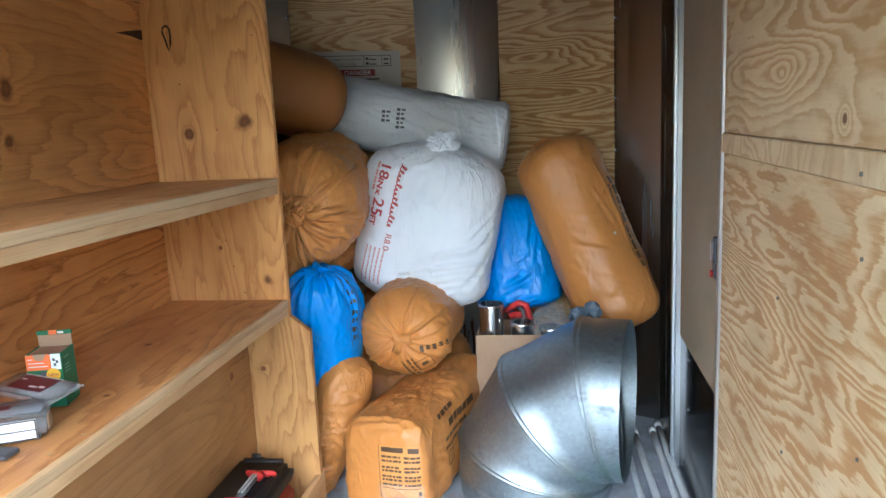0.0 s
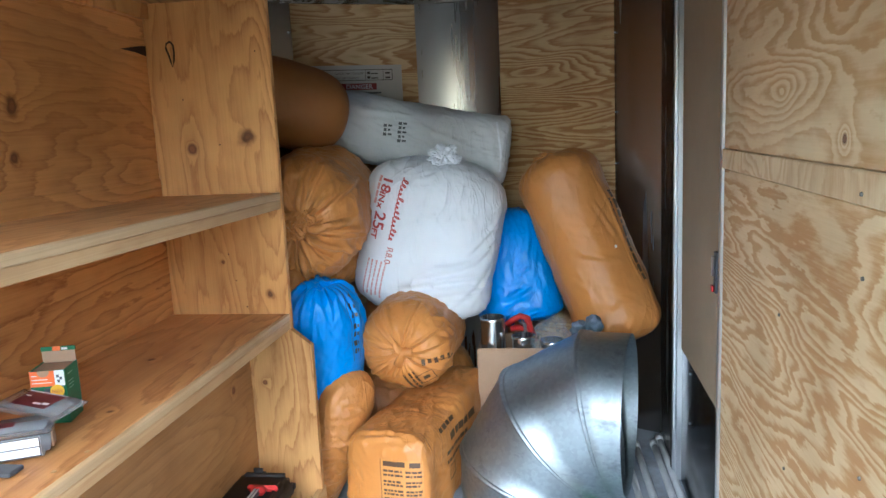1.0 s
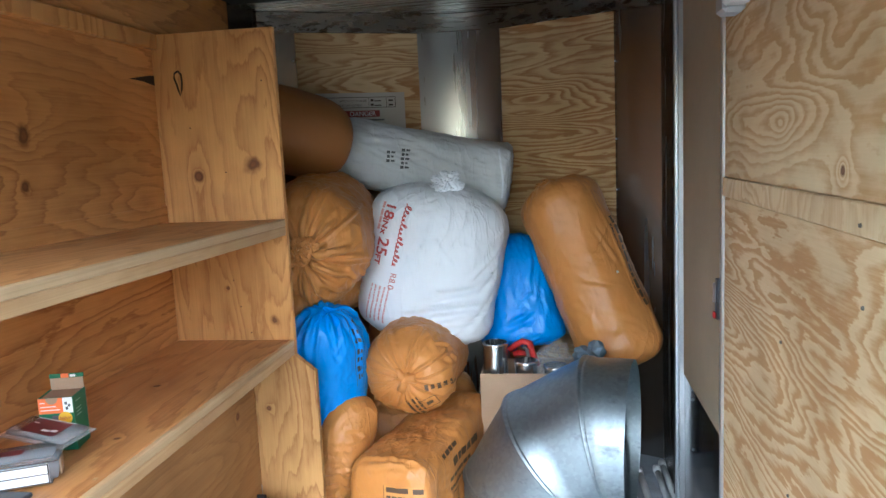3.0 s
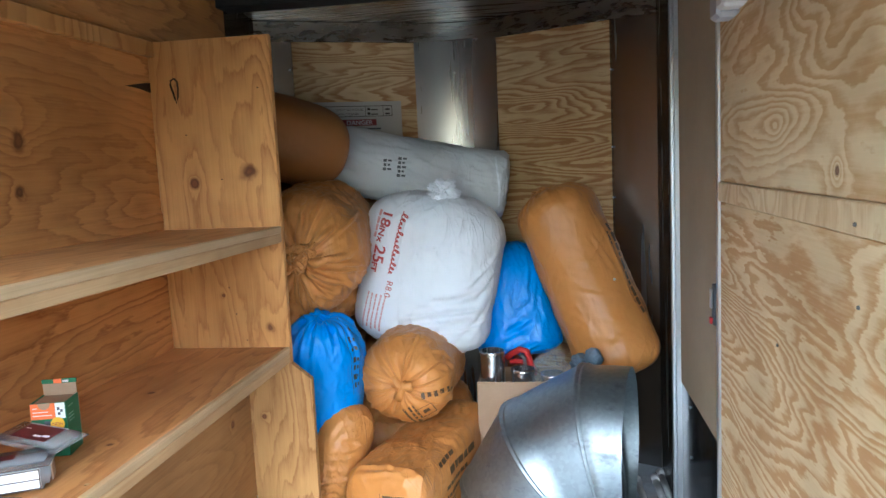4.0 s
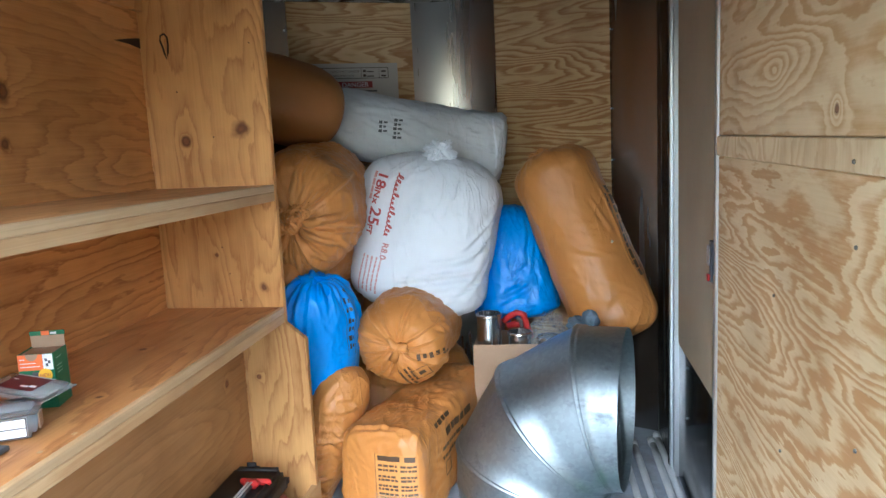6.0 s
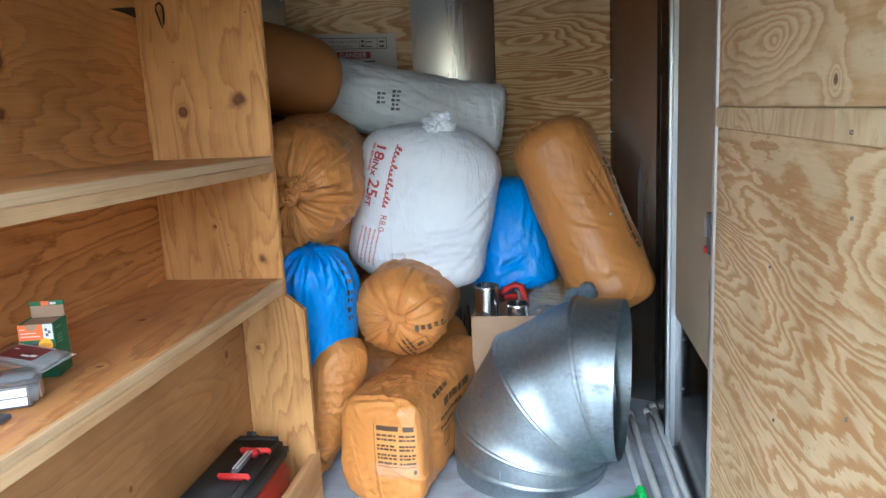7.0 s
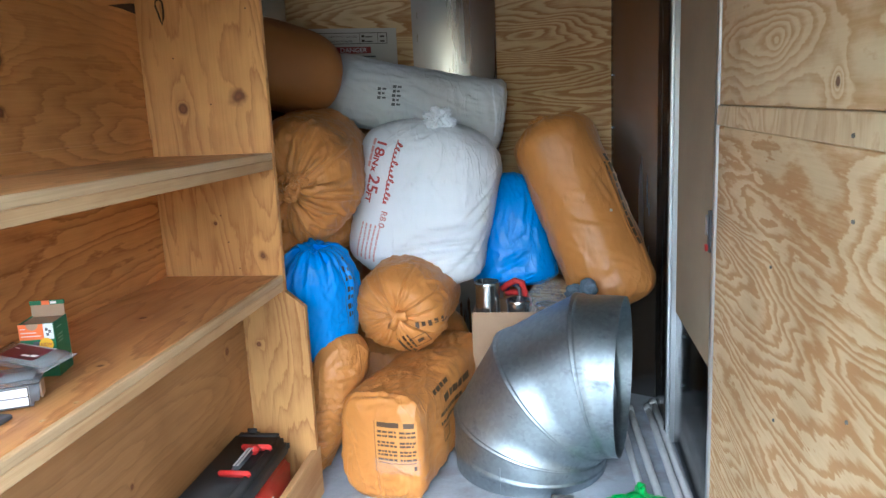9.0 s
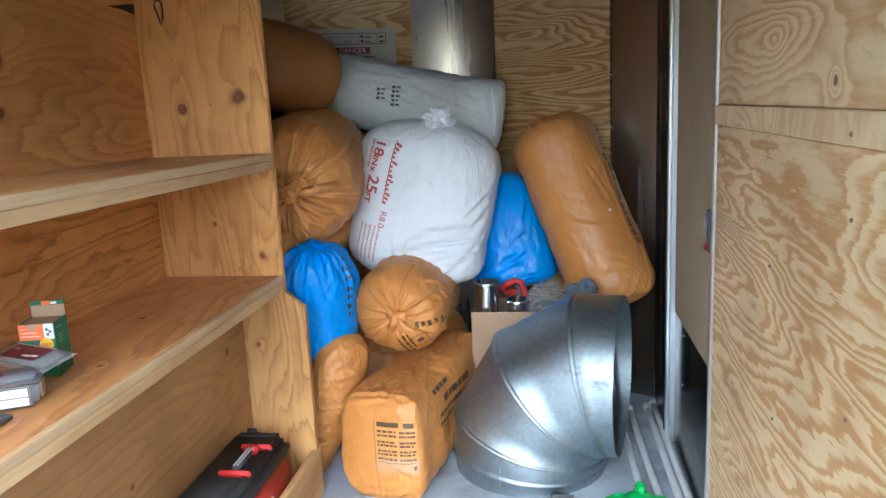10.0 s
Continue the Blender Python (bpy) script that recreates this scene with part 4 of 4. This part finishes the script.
# ---- sheet metal elbow ----
def elbow():
    top = tagged(new("duct_elbow"), "large galvanised sheet metal duct elbow lying on the floor", "duct elbow")
    R, RC, z0, K = 0.226, 0.262, 0.036, 96
    C = Vector((0.272, 2.405, 0.002))
    out = Vector((math.cos(radians(-12)), math.sin(radians(-12)), 0))
    side, z = Vector((-out.y, out.x, 0)), Vector((0, 0, 1))
    piv = C + out * RC + z * z0
    rings = [(C, -out, 1.0)]
    for a in (15, 45, 75):
        rad = -out * math.cos(radians(a)) + z * math.sin(radians(a))
        rings.append((piv + rad * (RC / math.cos(radians(15))), rad, 1 / math.cos(radians(15))))
    rings.append((piv + z * RC + out * 0.018, z, 1.0))
    for n, ((m0, a0, s0), (m1, a1, s1)) in enumerate(zip(rings, rings[1:])):
        bm, steps = bmesh.new(), []
        length = (m1 - m0).length
        marks = [(0, 0.0)] + ([(0.002 / length, 0.005), (0.006 / length, 0.005), (0.008 / length, 0.001), (0.010 / length, 0.001), (0.012 / length, 0.004), (0.015 / length, 0.004), (0.018 / length, 0.0)] if n else [(0.30, 0.0), (0.34, 0.0032), (0.42, 0.0032), (0.46, 0.0)])
        marks += [(0.5, 0.0005), (0.75, 0.0004), (1.0, 0.0)]
        for q, lift in marks:
            r = R + lift + 0.0012 * n
            ring = []
            for i in range(K):
                t = 2 * math.pi * i / K
                p = (m0 + a0 * (r * s0 * math.cos(t)) + side * (r * math.sin(t))) * (1 - q) + (m1 + a1 * (r * s1 * math.cos(t)) + side * (r * math.sin(t))) * q
                p += (p - C * 0.5 - piv * 0.5).normalized() * 0.0018 * noise.noise(p * 9)
                ring.append(bm.verts.new(p))
            steps.append(ring)
        for r0, r1 in zip(steps, steps[1:]):
            for j in range(K):
                bm.faces.new((r0[j], r0[(j + 1) % K], r1[(j + 1) % K], r1[j]))
        for e in bm.edges:
            e.smooth = not (e.is_boundary or e.calc_face_angle(0) > 0.25)
        ob = part("collar" if n in (0, 3) else "gore", bm, M["galv"], top, "", True)
        mod = ob.modifiers.new("thickness", "SOLIDIFY")
        mod.thickness, mod.offset = 0.0015, -1
    # lapped upright seam on the lower collar
    th = radians(250)
    p = C + Vector((math.cos(th), math.sin(th), 0)) * (R + 0.001)
    slab("seam", (p.x - 0.002, p.y - 0.0005, 0.005), (p.x + 0.002, p.y + 0.003, 0.085), M["galv"], top)
    return top


elbow()


def tube(bm, pts, r, seg=14):
    """A round bar through the points."""
    pts = [Vector(p) for p in pts]
    rings = []
    for i, p in enumerate(pts):
        d = (pts[min(i + 1, len(pts) - 1)] - pts[max(i - 1, 0)]).normalized()
        a = d.cross(Vector((0.31, 0.17, 0.93))).normalized()
        b = d.cross(a)
        rings.append([bm.verts.new(p + (a * math.cos(t) + b * math.sin(t)) * r) for t in [2 * math.pi * k / seg for k in range(seg)]])
    for r0, r1 in zip(rings, rings[1:]):
        for j in range(seg):
            bm.faces.new((r0[j], r0[(j + 1) % seg], r1[(j + 1) % seg], r1[j]))
    bm.faces.new(rings[0][::-1]), bm.faces.new(rings[-1])
    return bm


# ---- cardboard box with fittings ----
cb = tagged(new("cardboard_box"), "open brown cardboard box full of duct fittings", "box")
slab("front_side", (0.082, 2.622, 0.0), (0.40, 2.627, 0.41), M["card"], cb)
slab("left_side", (0.082, 2.628, 0.0), (0.087, 2.84, 0.405), M["card"], cb)
slab("right_side", (0.395, 2.628, 0.0), (0.40, 2.84, 0.405), M["card"], cb)
slab("back_side", (0.082, 2.841, 0.0), (0.40, 2.846, 0.40), M["card"], cb)
slab("base", (0.088, 2.628, 0.0), (0.394, 2.840, 0.006), M["card"], cb)


def round_pipe(x, y, z0, z1, r, label):
    bm = bmesh.new()
    prof = [(r, z0), (r, z0 + 0.4 * (z1 - z0)), (r, z1 - 0.012), (r + 0.003, z1 - 0.009), (r + 0.003, z1 - 0.004), (r, z1), (r - 0.002, z1), (r - 0.002, z1 - 0.05), (r - 0.002, z0)]
    rows = [[bm.verts.new((x + q * math.cos(t), y + q * math.sin(t), zz)) for t in [2 * math.pi * k / 48 for k in range(48)]] for q, zz in prof]
    for r0, r1 in zip(rows, rows[1:]):
        for j in range(48):
            bm.faces.new((r0[j], r0[(j + 1) % 48], r1[(j + 1) % 48], r1[j]))
    ob = part("pipe_fitting", bm, M["tin"], None, "", True)
    ob.data.set_sharp_from_angle(angle=0.7)
    return tagged(ob, label, "pipe fitting", "fittings in the box")


round_pipe(0.131, 2.690, 0.007, 0.500, 0.041, "shiny round steel duct connector standing in the box")
round_pipe(0.233, 2.680, 0.007, 0.440, 0.038, "short steel duct connector standing in the box")
round_pipe(0.330, 2.675, 0.007, 0.425, 0.038, "dull steel duct connector wrapped in clear plastic")

snips = tagged(new("tin_snips"), "pair of snips with red handles in the box", "hand tool")
bm = bmesh.new()
tube(bm, [(0.175, 2.755, 0.455), (0.195, 2.75, 0.472), (0.222, 2.745, 0.487), (0.243, 2.74, 0.482), (0.250, 2.74, 0.462), (0.240, 2.74, 0.445), (0.215, 2.745, 0.447), (0.19, 2.755, 0.44)], 0.0105)
part("handle", bm, M["red_plastic"], snips, "red plastic grip", True)
bm = bmesh.new()
tube(bm, [(0.243, 2.742, 0.484), (0.252, 2.74, 0.452), (0.262, 2.742, 0.425), (0.268, 2.745, 0.40)], 0.011)
part("handle", bm, M["red_plastic"], snips, "red plastic grip", True)
bm = bmesh.new()
tube(bm, [(0.222, 2.74, 0.470), (0.236, 2.735, 0.462), (0.238, 2.74, 0.40), (0.24, 2.745, 0.02)], 0.007)
part("blade", bm, M["grey_plastic"], snips, "dark steel jaw", True)


def crumple(name, centre, size, amp, mat, label, category, seed, parts=()):
    bm = bmesh.new()
    bmesh.ops.create_icosphere(bm, subdivisions=5, radius=1.0)
    for v in bm.verts:
        n = v.co.normalized()
        w = noise.noise(n * 2.1 + Vector((seed, 0, 0)))
        d = 1 + amp * (w * 1.2 + (0.3 - abs(noise.noise(n * 3.7 + Vector((0, seed, w))))) * 1.3 + (0.2 - abs(noise.noise(n * 8 + Vector((w, w, seed))))) * 0.6)
        v.co = Vector(centre) + Vector((n.x * size[0], n.y * size[1], n.z * size[2])) * d
    return tagged(part(name, bm, mat, None, "", True), label, category)


crumple("plastic_bag", (0.322, 2.660, 0.425), (0.056, 0.026, 0.070), 0.45, M["clear_film"], "crumpled clear plastic bag of fittings in the box", "plastic bag", 3.0)
glove = tagged(new("work_glove"), "blue grey cloth work glove lying behind the elbow", "glove")
for c, sz, sd in (((0.458, 2.575, 0.500), (0.029, 0.030, 0.032), 5), ((0.418, 2.59, 0.485), (0.032, 0.03, 0.026), 6), ((0.44, 2.625, 0.44), (0.05, 0.05, 0.05), 7)):
    bm = bmesh.new()
    bmesh.ops.create_icosphere(bm, subdivisions=4, radius=1.0)
    for v in bm.verts:
        n = v.co.normalized()
        d = 1 + 0.25 * noise.noise(n * 2.2 + Vector((sd, 0, 0))) - 0.14 * abs(noise.noise(n * 5 + Vector((0, sd, 0))))
        v.co = Vector(c) + Vector((n.x * sz[0], n.y * sz[1], n.z * sz[2])) * d
    part("finger" if sd < 7 else "palm", bm, M["glove_grey"], glove, "", True)
prop = tagged(new("filler_box"), "low brown carton under the leaning bag", "box")
slab("body", (0.405, 2.66, 0.0), (0.545, 2.86, 0.392), M["card"], prop, bevel=0.004)

# ---- pipes on the floor ----
for x0, y0, x1, y1, r in ((0.670, 2.80, 0.684, 1.90, 0.011), (0.6945, 2.845, 0.709, 1.90, 0.011), (0.608, 2.78, 0.636, 1.90, 0.011), (0.568, 2.72, 0.592, 1.95, 0.010)):
    pipe = tagged(new("pipe"), "thin white plastic pipe lying on the floor", "pipe", "white pipes on the floor")
    part("tube", tube(bmesh.new(), [(x0 + (x1 - x0) * k / 6, y0 + (y1 - y0) * k / 6, r + 0.001) for k in range(7)], r, 18), M["pvc"], pipe, "", True)
    part("end_cap", tube(bmesh.new(), [(x0, y0 + 0.004, r + 0.002), (x0, y0 - 0.035, r + 0.002)], r + 0.0022, 18), M["pvc"], pipe, "", True)

# ---- tool box ----
tb = tagged(new("toolbox"), "black and red plastic toolbox with red carry handle", "toolbox")
def tapered(lo, hi, inset, bevel):
    bm = bmesh.new()
    vs = box(bm, lo, hi)
    mid = Vector(((lo[0] + hi[0]) / 2, (lo[1] + hi[1]) / 2, 0))
    for v in vs:
        if v.co.z < (lo[2] + hi[2]) / 2:
            v.co.x += inset * (1 if v.co.x < mid.x else -1)
            v.co.y += inset * (1 if v.co.y < mid.y else -1)
    rounded(bm, bevel, 3)
    return bm
part("body", tapered((-0.490, 1.60, 0.002), (-0.337, 2.000, 0.200), 0.004, 0.010), M["red_plastic"], tb, "red plastic lower body", True)
part("lid", tapered((-0.4955, 1.59, 0.200), (-0.340, 2.010, 0.262), 0.0, 0.018), M["black"], tb, "scuffed black lid", True)
part("rear_bar", tapered((-0.4955, 1.960, 0.200), (-0.3385, 2.030, 0.2655), 0.0, 0.026), M["black"], tb, "rounded black rear edge", True)
part("side_rail", tapered((-0.368, 1.62, 0.235), (-0.350, 1.958, 0.268), 0.0, 0.006), M["black"], tb, "", True)
part("hinge_cap", tapered((-0.468, 1.985, 0.236), (-0.408, 2.026, 0.276), 0.0, 0.018), M["black"], tb, "", True)
hd = part("handle", tapered((-0.402, 1.783, 0.268), (-0.382, 1.905, 0.281), 0.0, 0.006), M["grey_plastic"], tb, "grey ribbed grip", True)
for k in range(2):
    slab("rib", (-0.399 + 0.009 * k, 1.795, 0.2812), (-0.394 + 0.009 * k, 1.895, 0.2824), M["grey_light"], hd, "", 0)
part("bracket", tapered((-0.428, 1.772, 0.262), (-0.348, 1.782, 0.279), 0.0, 0.004), M["red_plastic"], hd, "red bracket", True)
part("bracket", tapered((-0.428, 1.906, 0.262), (-0.348, 1.916, 0.279), 0.0, 0.004), M["red_plastic"], hd, "red bracket", True)
part("bracket", tapered((-0.410, 1.880, 0.263), (-0.374, 1.908, 0.283), 0.0, 0.006), M["red_plastic"], hd, "red bracket", True)
for k in range(3):
    slab("mark", (-0.3365, 1.80 + 0.026 * k, 0.100 + 0.012 * k), (-0.3355, 1.812 + 0.026 * k, 0.150 + 0.008 * k), M["white_label"], tb, "pale moulded mark", 0)

# ---- things on the shelf ----
SZ = 0.656
gb = tagged(new("carton"), "open green and orange carton standing on the shelf", "carton")
GX, GY, GW, GD, GH = -0.558, 1.384, 0.059, 0.056, 0.096
slab("front", (GX, GY, SZ), (GX + GW, GY + 0.002, SZ + GH), M["green_card"], gb, bevel=0)
slab("back", (GX, GY + GD, SZ), (GX + GW, GY + GD + 0.002, SZ + GH), M["card"], gb, bevel=0)
slab("side", (GX, GY + 0.002, SZ), (GX + 0.002, GY + GD, SZ + GH), M["green_card"], gb, bevel=0)
slab("side", (GX + GW - 0.002, GY + 0.002, SZ), (GX + GW, GY + GD, SZ + GH), M["green_card"], gb, bevel=0)
slab("lid", (GX + 0.002, GY + 0.003, SZ + GH - 0.004), (GX + GW - 0.002, GY + GD - 0.001, SZ + GH - 0.002), M["card"], gb, "brown inner flap", 0)
slab("back_flap", (GX + 0.001, GY + GD - 0.001, SZ + GH), (GX + GW - 0.001, GY + GD + 0.001, SZ + GH + 0.019), M["card"], gb, bevel=0.0003)
for x0, x1, key in ((0.0, 0.020, "green_card"), (0.020, 0.034, "orange_print"), (0.034, GW, "green_card")):
    slab("flap_edge", (GX + x0, GY + GD - 0.002, SZ + GH + 0.0195), (GX + x1, GY + GD + 0.002, SZ + GH + 0.027), M[key], gb, bevel=0.0003)
slab("white_mark", (GX + 0.036, GY + GD - 0.0028, SZ + GH + 0.0210), (GX + 0.046, GY + GD - 0.0021, SZ + GH + 0.0250), M["white_label"], gb, bevel=0)
bm = bmesh.new()
bmesh.ops.create_cone(bm, cap_ends=True, segments=24, radius1=0.010, radius2=0.010, depth=0.0006, matrix=Matrix.Translation((GX + 0.024, GY - 0.0022, SZ + GH - 0.001)) @ pose(0, 0, 0, 90))
for v in bm.verts:
    v.co.z = min(v.co.z, SZ + GH + 0.0003)
part("thumb_notch", bm, M["card"], gb, "brown thumb notch")
slab("orange_panel", (GX + 0.0005, GY - 0.0012, SZ + 0.068), (GX + 0.041, GY - 0.0002, SZ + 0.0955), M["orange_print"], gb, bevel=0)
for z, w in ((0.074, 0.036), (0.080, 0.030), (0.087, 0.012)):
    slab("text_bar", (GX + 0.004, GY - 0.0018, SZ + z), (GX + w, GY - 0.0012, SZ + z + 0.0012), M["white_label"], gb, bevel=0)
slab("white_panel", (GX + 0.0415, GY - 0.0012, SZ + 0.068), (GX + 0.0575, GY - 0.0002, SZ + 0.0955), M["white_label"], gb, bevel=0)
for x, z in ((0.045, 0.083), (0.050, 0.079), (0.046, 0.074)):
    slab("text_bar", (GX + x, GY - 0.0018, SZ + z), (GX + x + 0.004, GY - 0.0012, SZ + z + 0.005), M["grey_print"], gb, bevel=0)
slab("blue_mark", (GX + 0.022, GY - 0.0012, SZ + 0.056), (GX + 0.038, GY - 0.0002, SZ + 0.064), M["grey_print"], gb, bevel=0)
for z in (0.058, 0.064, 0.070, 0.084):
    slab("text_bar", (GX + GW, GY + 0.010, SZ + z), (GX + GW + 0.0006, GY + 0.030, SZ + z + 0.0014), M["pale_green"], gb, bevel=0)
bm = bmesh.new()
bmesh.ops.create_cone(bm, cap_ends=True, segments=32, radius1=0.0115, radius2=0.0115, depth=0.001, matrix=Matrix.Translation((GX + 0.044, GY - 0.0022, SZ + 0.059)) @ pose(0, 0, 0, 90))
stk = part("sticker", bm, M["yellow_print"], gb, "round yellow sticker")
bm = text_mesh("NEW", 0.008)
for v in bm.verts:
    v.co = Vector((GX + 0.0352 + v.co.x, GY - 0.0031, SZ + 0.0565 + v.co.y))
part("lettering", bm, M["red_print"], stk)
gb.matrix_world = Matrix.Translation((GX, GY, 0)) @ pose(0, 0, 0, 0, 0, 14) @ Matrix.Translation((-GX, -GY, 0))

pk = tagged(new("blister_pack"), "clear blister pack with a maroon card leaning on the carton", "blister pack")
def tilted(lo, hi, bevel=0.004):
    bm = bmesh.new()
    box(bm, lo, hi)
    rounded(bm, bevel, 2)
    bmesh.ops.transform(bm, matrix=Matrix.Translation((-0.512, 1.346, SZ + 0.0515)) @ pose(0, 0, 0, 9, 0, -18), verts=bm.verts)
    return bm
part("shell", tilted((-0.075, -0.030, 0.0), (0.070, 0.026, 0.010)), M["clear"], pk, "clear plastic shell", True)
part("flange", tilted((-0.082, -0.036, 0.0), (0.078, 0.031, 0.0012), 0.0004), M["clear"], pk, "thin clear rim")
part("card", tilted((-0.046, -0.022, 0.0103), (0.040, 0.018, 0.0110), 0.0003), M["maroon"], pk)
for lo, hi in (((0.000, -0.014), (0.018, -0.009)), ((0.020, -0.012), (0.034, -0.006)), ((-0.040, 0.004), (-0.028, 0.006))):
    part("mark", tilted((*lo, 0.0112), (*hi, 0.0116), 0.0001), M["white_label"], pk)
part("edge_strip", tilted((-0.050, 0.019, 0.0103), (0.044, 0.0215, 0.0110), 0.0003), M["grey_light"], pk)

ct = tagged(new("container"), "clear lidded plastic container with a white label", "container")
def stood(bm):
    bmesh.ops.transform(bm, matrix=Matrix.Translation((-0.441, 1.262, SZ)) @ pose(0, 0, 0, 0, 0, 27), verts=bm.verts)
    return bm
def plate(lo, hi):
    bm = bmesh.new()
    box(bm, lo, hi)
    return stood(bm)
part("tub", stood(tapered((-0.170, 0.0, 0.0005), (0.0, 0.068, 0.040), 0.003, 0.008)), M["clear_grey"], ct, "", True)
part("rim", stood(tapered((-0.174, -0.004, 0.0402), (0.004, 0.072, 0.0445), 0.0, 0.002)), M["clear"], ct, "", True)
part("lid", stood(tapered((-0.166, 0.004, 0.0447), (-0.004, 0.064, 0.0505), 0.0, 0.0025)), M["clear_grey"], ct, "", True)
part("label", plate((-0.120, -0.0012, 0.006), (-0.012, 0.0030, 0.037)), M["white_label"], ct, "white label with black border")
for x0, z0, x1, z1 in ((-0.120, 0.0205, -0.012, 0.022), (-0.120, 0.0355, -0.012, 0.037), (-0.120, 0.006, -0.012, 0.0075), (-0.0135, 0.006, -0.012, 0.037)):
    part("rule", plate((x0, -0.0022, z0), (x1, -0.0013, z1)), M["dark_print"], ct)
part("label", plate((0.0, 0.020, 0.010), (0.0022, 0.045, 0.034)), M["card"], ct, "brown printed end label")
part("lid_label", plate((-0.110, 0.022, 0.0507), (-0.050, 0.042, 0.0512)), M["maroon"], ct, "maroon lid label")
slab("scraper", (-0.53, 1.19, SZ), (-0.455, 1.222, SZ + 0.008), M["grey_plastic"], None, "dark grey plastic strip lying on the shelf", 0.002)["category"] = "strip"
for k, (x, y) in enumerate(((-0.394, 1.284), (-0.402, 1.215))):
    bm = bmesh.new()
    box(bm, (x - 0.003, y - 0.004, SZ), (x + 0.003, y + 0.003, SZ + 0.0015))
    tagged(part("wood_chip", bm, M["pine"]), "small pale wood chip on the shelf", "wood chip", "wood chips on the shelf")

# ---- on the floor ----
gl = tagged(new("rubber_glove"), "bright green rubber glove lying crumpled on the floor", "glove")
for c, sz, sd in (((0.560, 2.135, 0.019), (0.070, 0.05, 0.020), 1), ((0.578, 2.185, 0.028), (0.016, 0.03, 0.026), 2), ((0.615, 2.15, 0.017), (0.035, 0.022, 0.017), 3), ((0.52, 2.16, 0.015), (0.036, 0.020, 0.015), 4)):
    bm = bmesh.new()
    bmesh.ops.create_icosphere(bm, subdivisions=4, radius=1.0)
    for v in bm.verts:
        n = v.co.normalized()
        d = 1 + 0.35 * noise.noise(n * 1.9 + Vector((sd, 0, 0))) - 0.25 * abs(noise.noise(n * 4 + Vector((0, sd, 0))))
        v.co = Vector(c) + Vector((n.x * sz[0], n.y * sz[1], n.z * sz[2])) * d
        v.co.z = max(v.co.z, 0.001)
    part("palm" if sd == 1 else "finger", bm, M["green_glove"], gl, "", True)
bm = bars_mesh([(0.0, 0.0, 0.062, 0.09)], 0.008)
for v in bm.verts:
    x, y = v.co.x, v.co.y
    v.co = Vector((0.325 + x + 0.12 * y, 2.085 + y + 0.003 * math.sin(x * 300), 0.004 + 0.004 * abs(noise.noise(Vector((x * 60, y * 25, 0)))) + (0.012 * (y / 0.09) ** 2)))
strip = tagged(part("tape_strip", bm, M["tape"], None, "", True), "frayed piece of dark grey tape on the floor", "tape")
mod = strip.modifiers.new("thickness", "SOLIDIFY")
mod.thickness = 0.002

# ---- small fixings ----
for y, z in ((1.225, 0.93), (1.227, 1.033), (1.206, 0.68), (1.55, 0.80), (1.50, 0.55)):
    bm = bmesh.new()
    bmesh.ops.create_cone(bm, cap_ends=True, segments=12, radius1=0.0032, radius2=0.0024, depth=0.003, matrix=Matrix.Translation((W - 0.006 if abs(z - 1.033) < 0.01 else W - 0.001, y, z)) @ pose(0, 0, 0, 0, -90))
    part("screw", bm, M["screw_steel"], wr, "", True)
lamp = tagged(new("wall_lamp"), "small white and grey plastic lamp on the plywood wall", "lamp")
slab("housing", (W - 0.045, 1.79, 1.385), (W - 0.001, 1.86, 1.45), M["grey_light"], lamp, bevel=0.008)
slab("lens", (W - 0.048, 1.735, 1.395), (W - 0.001, 1.788, 1.445), M["white_paint"], lamp, "white lens", 0.006)
for x, z in ((-0.6186, 1.236), (-0.528, 1.115), (-0.410, 1.349), (-0.517, 0.748), (-0.492, 0.675), (-0.5325, 0.821)):
    bm = bmesh.new()
    bmesh.ops.create_cone(bm, cap_ends=True, segments=10, radius1=0.0020, radius2=0.0016, depth=0.003, matrix=Matrix.Translation((x, 2.1505, z)) @ pose(0, 0, 0, 90))
    part("nail_head", bm, M["dark_steel"], sh)
bm = tube(bmesh.new(), [(x, 2.1512, z) for x, z in ((-0.640, 1.386), (-0.650, 1.381), (-0.652, 1.369), (-0.646, 1.352), (-0.642, 1.335), (-0.638, 1.322), (-0.633, 1.337), (-0.631, 1.357), (-0.632, 1.377), (-0.640, 1.386))], 0.0026, 8)
part("knot_crack", bm, M["dark_steel"], sh, "dark crack round a teardrop knot", True)
bm = bmesh.new()
rows = [[bm.verts.new((x, y, z)) for y, z in ((2.031, 1.361), (2.091, 1.371), (2.131, 1.377), (2.156, 1.379), (2.151, 1.353), (2.130, 1.355), (2.099, 1.359))] for x in (-W + 0.0002, -W + 0.0016)]
bm.faces.new(rows[0]), bm.faces.new(rows[1][::-1])
for k in range(len(rows[0])):
    bm.faces.new((rows[0][k - 1], rows[0][k], rows[1][k], rows[1][k - 1]))
part("knot_gash", bm, M["dark_steel"], wl, "dark torn knot in the veneer")
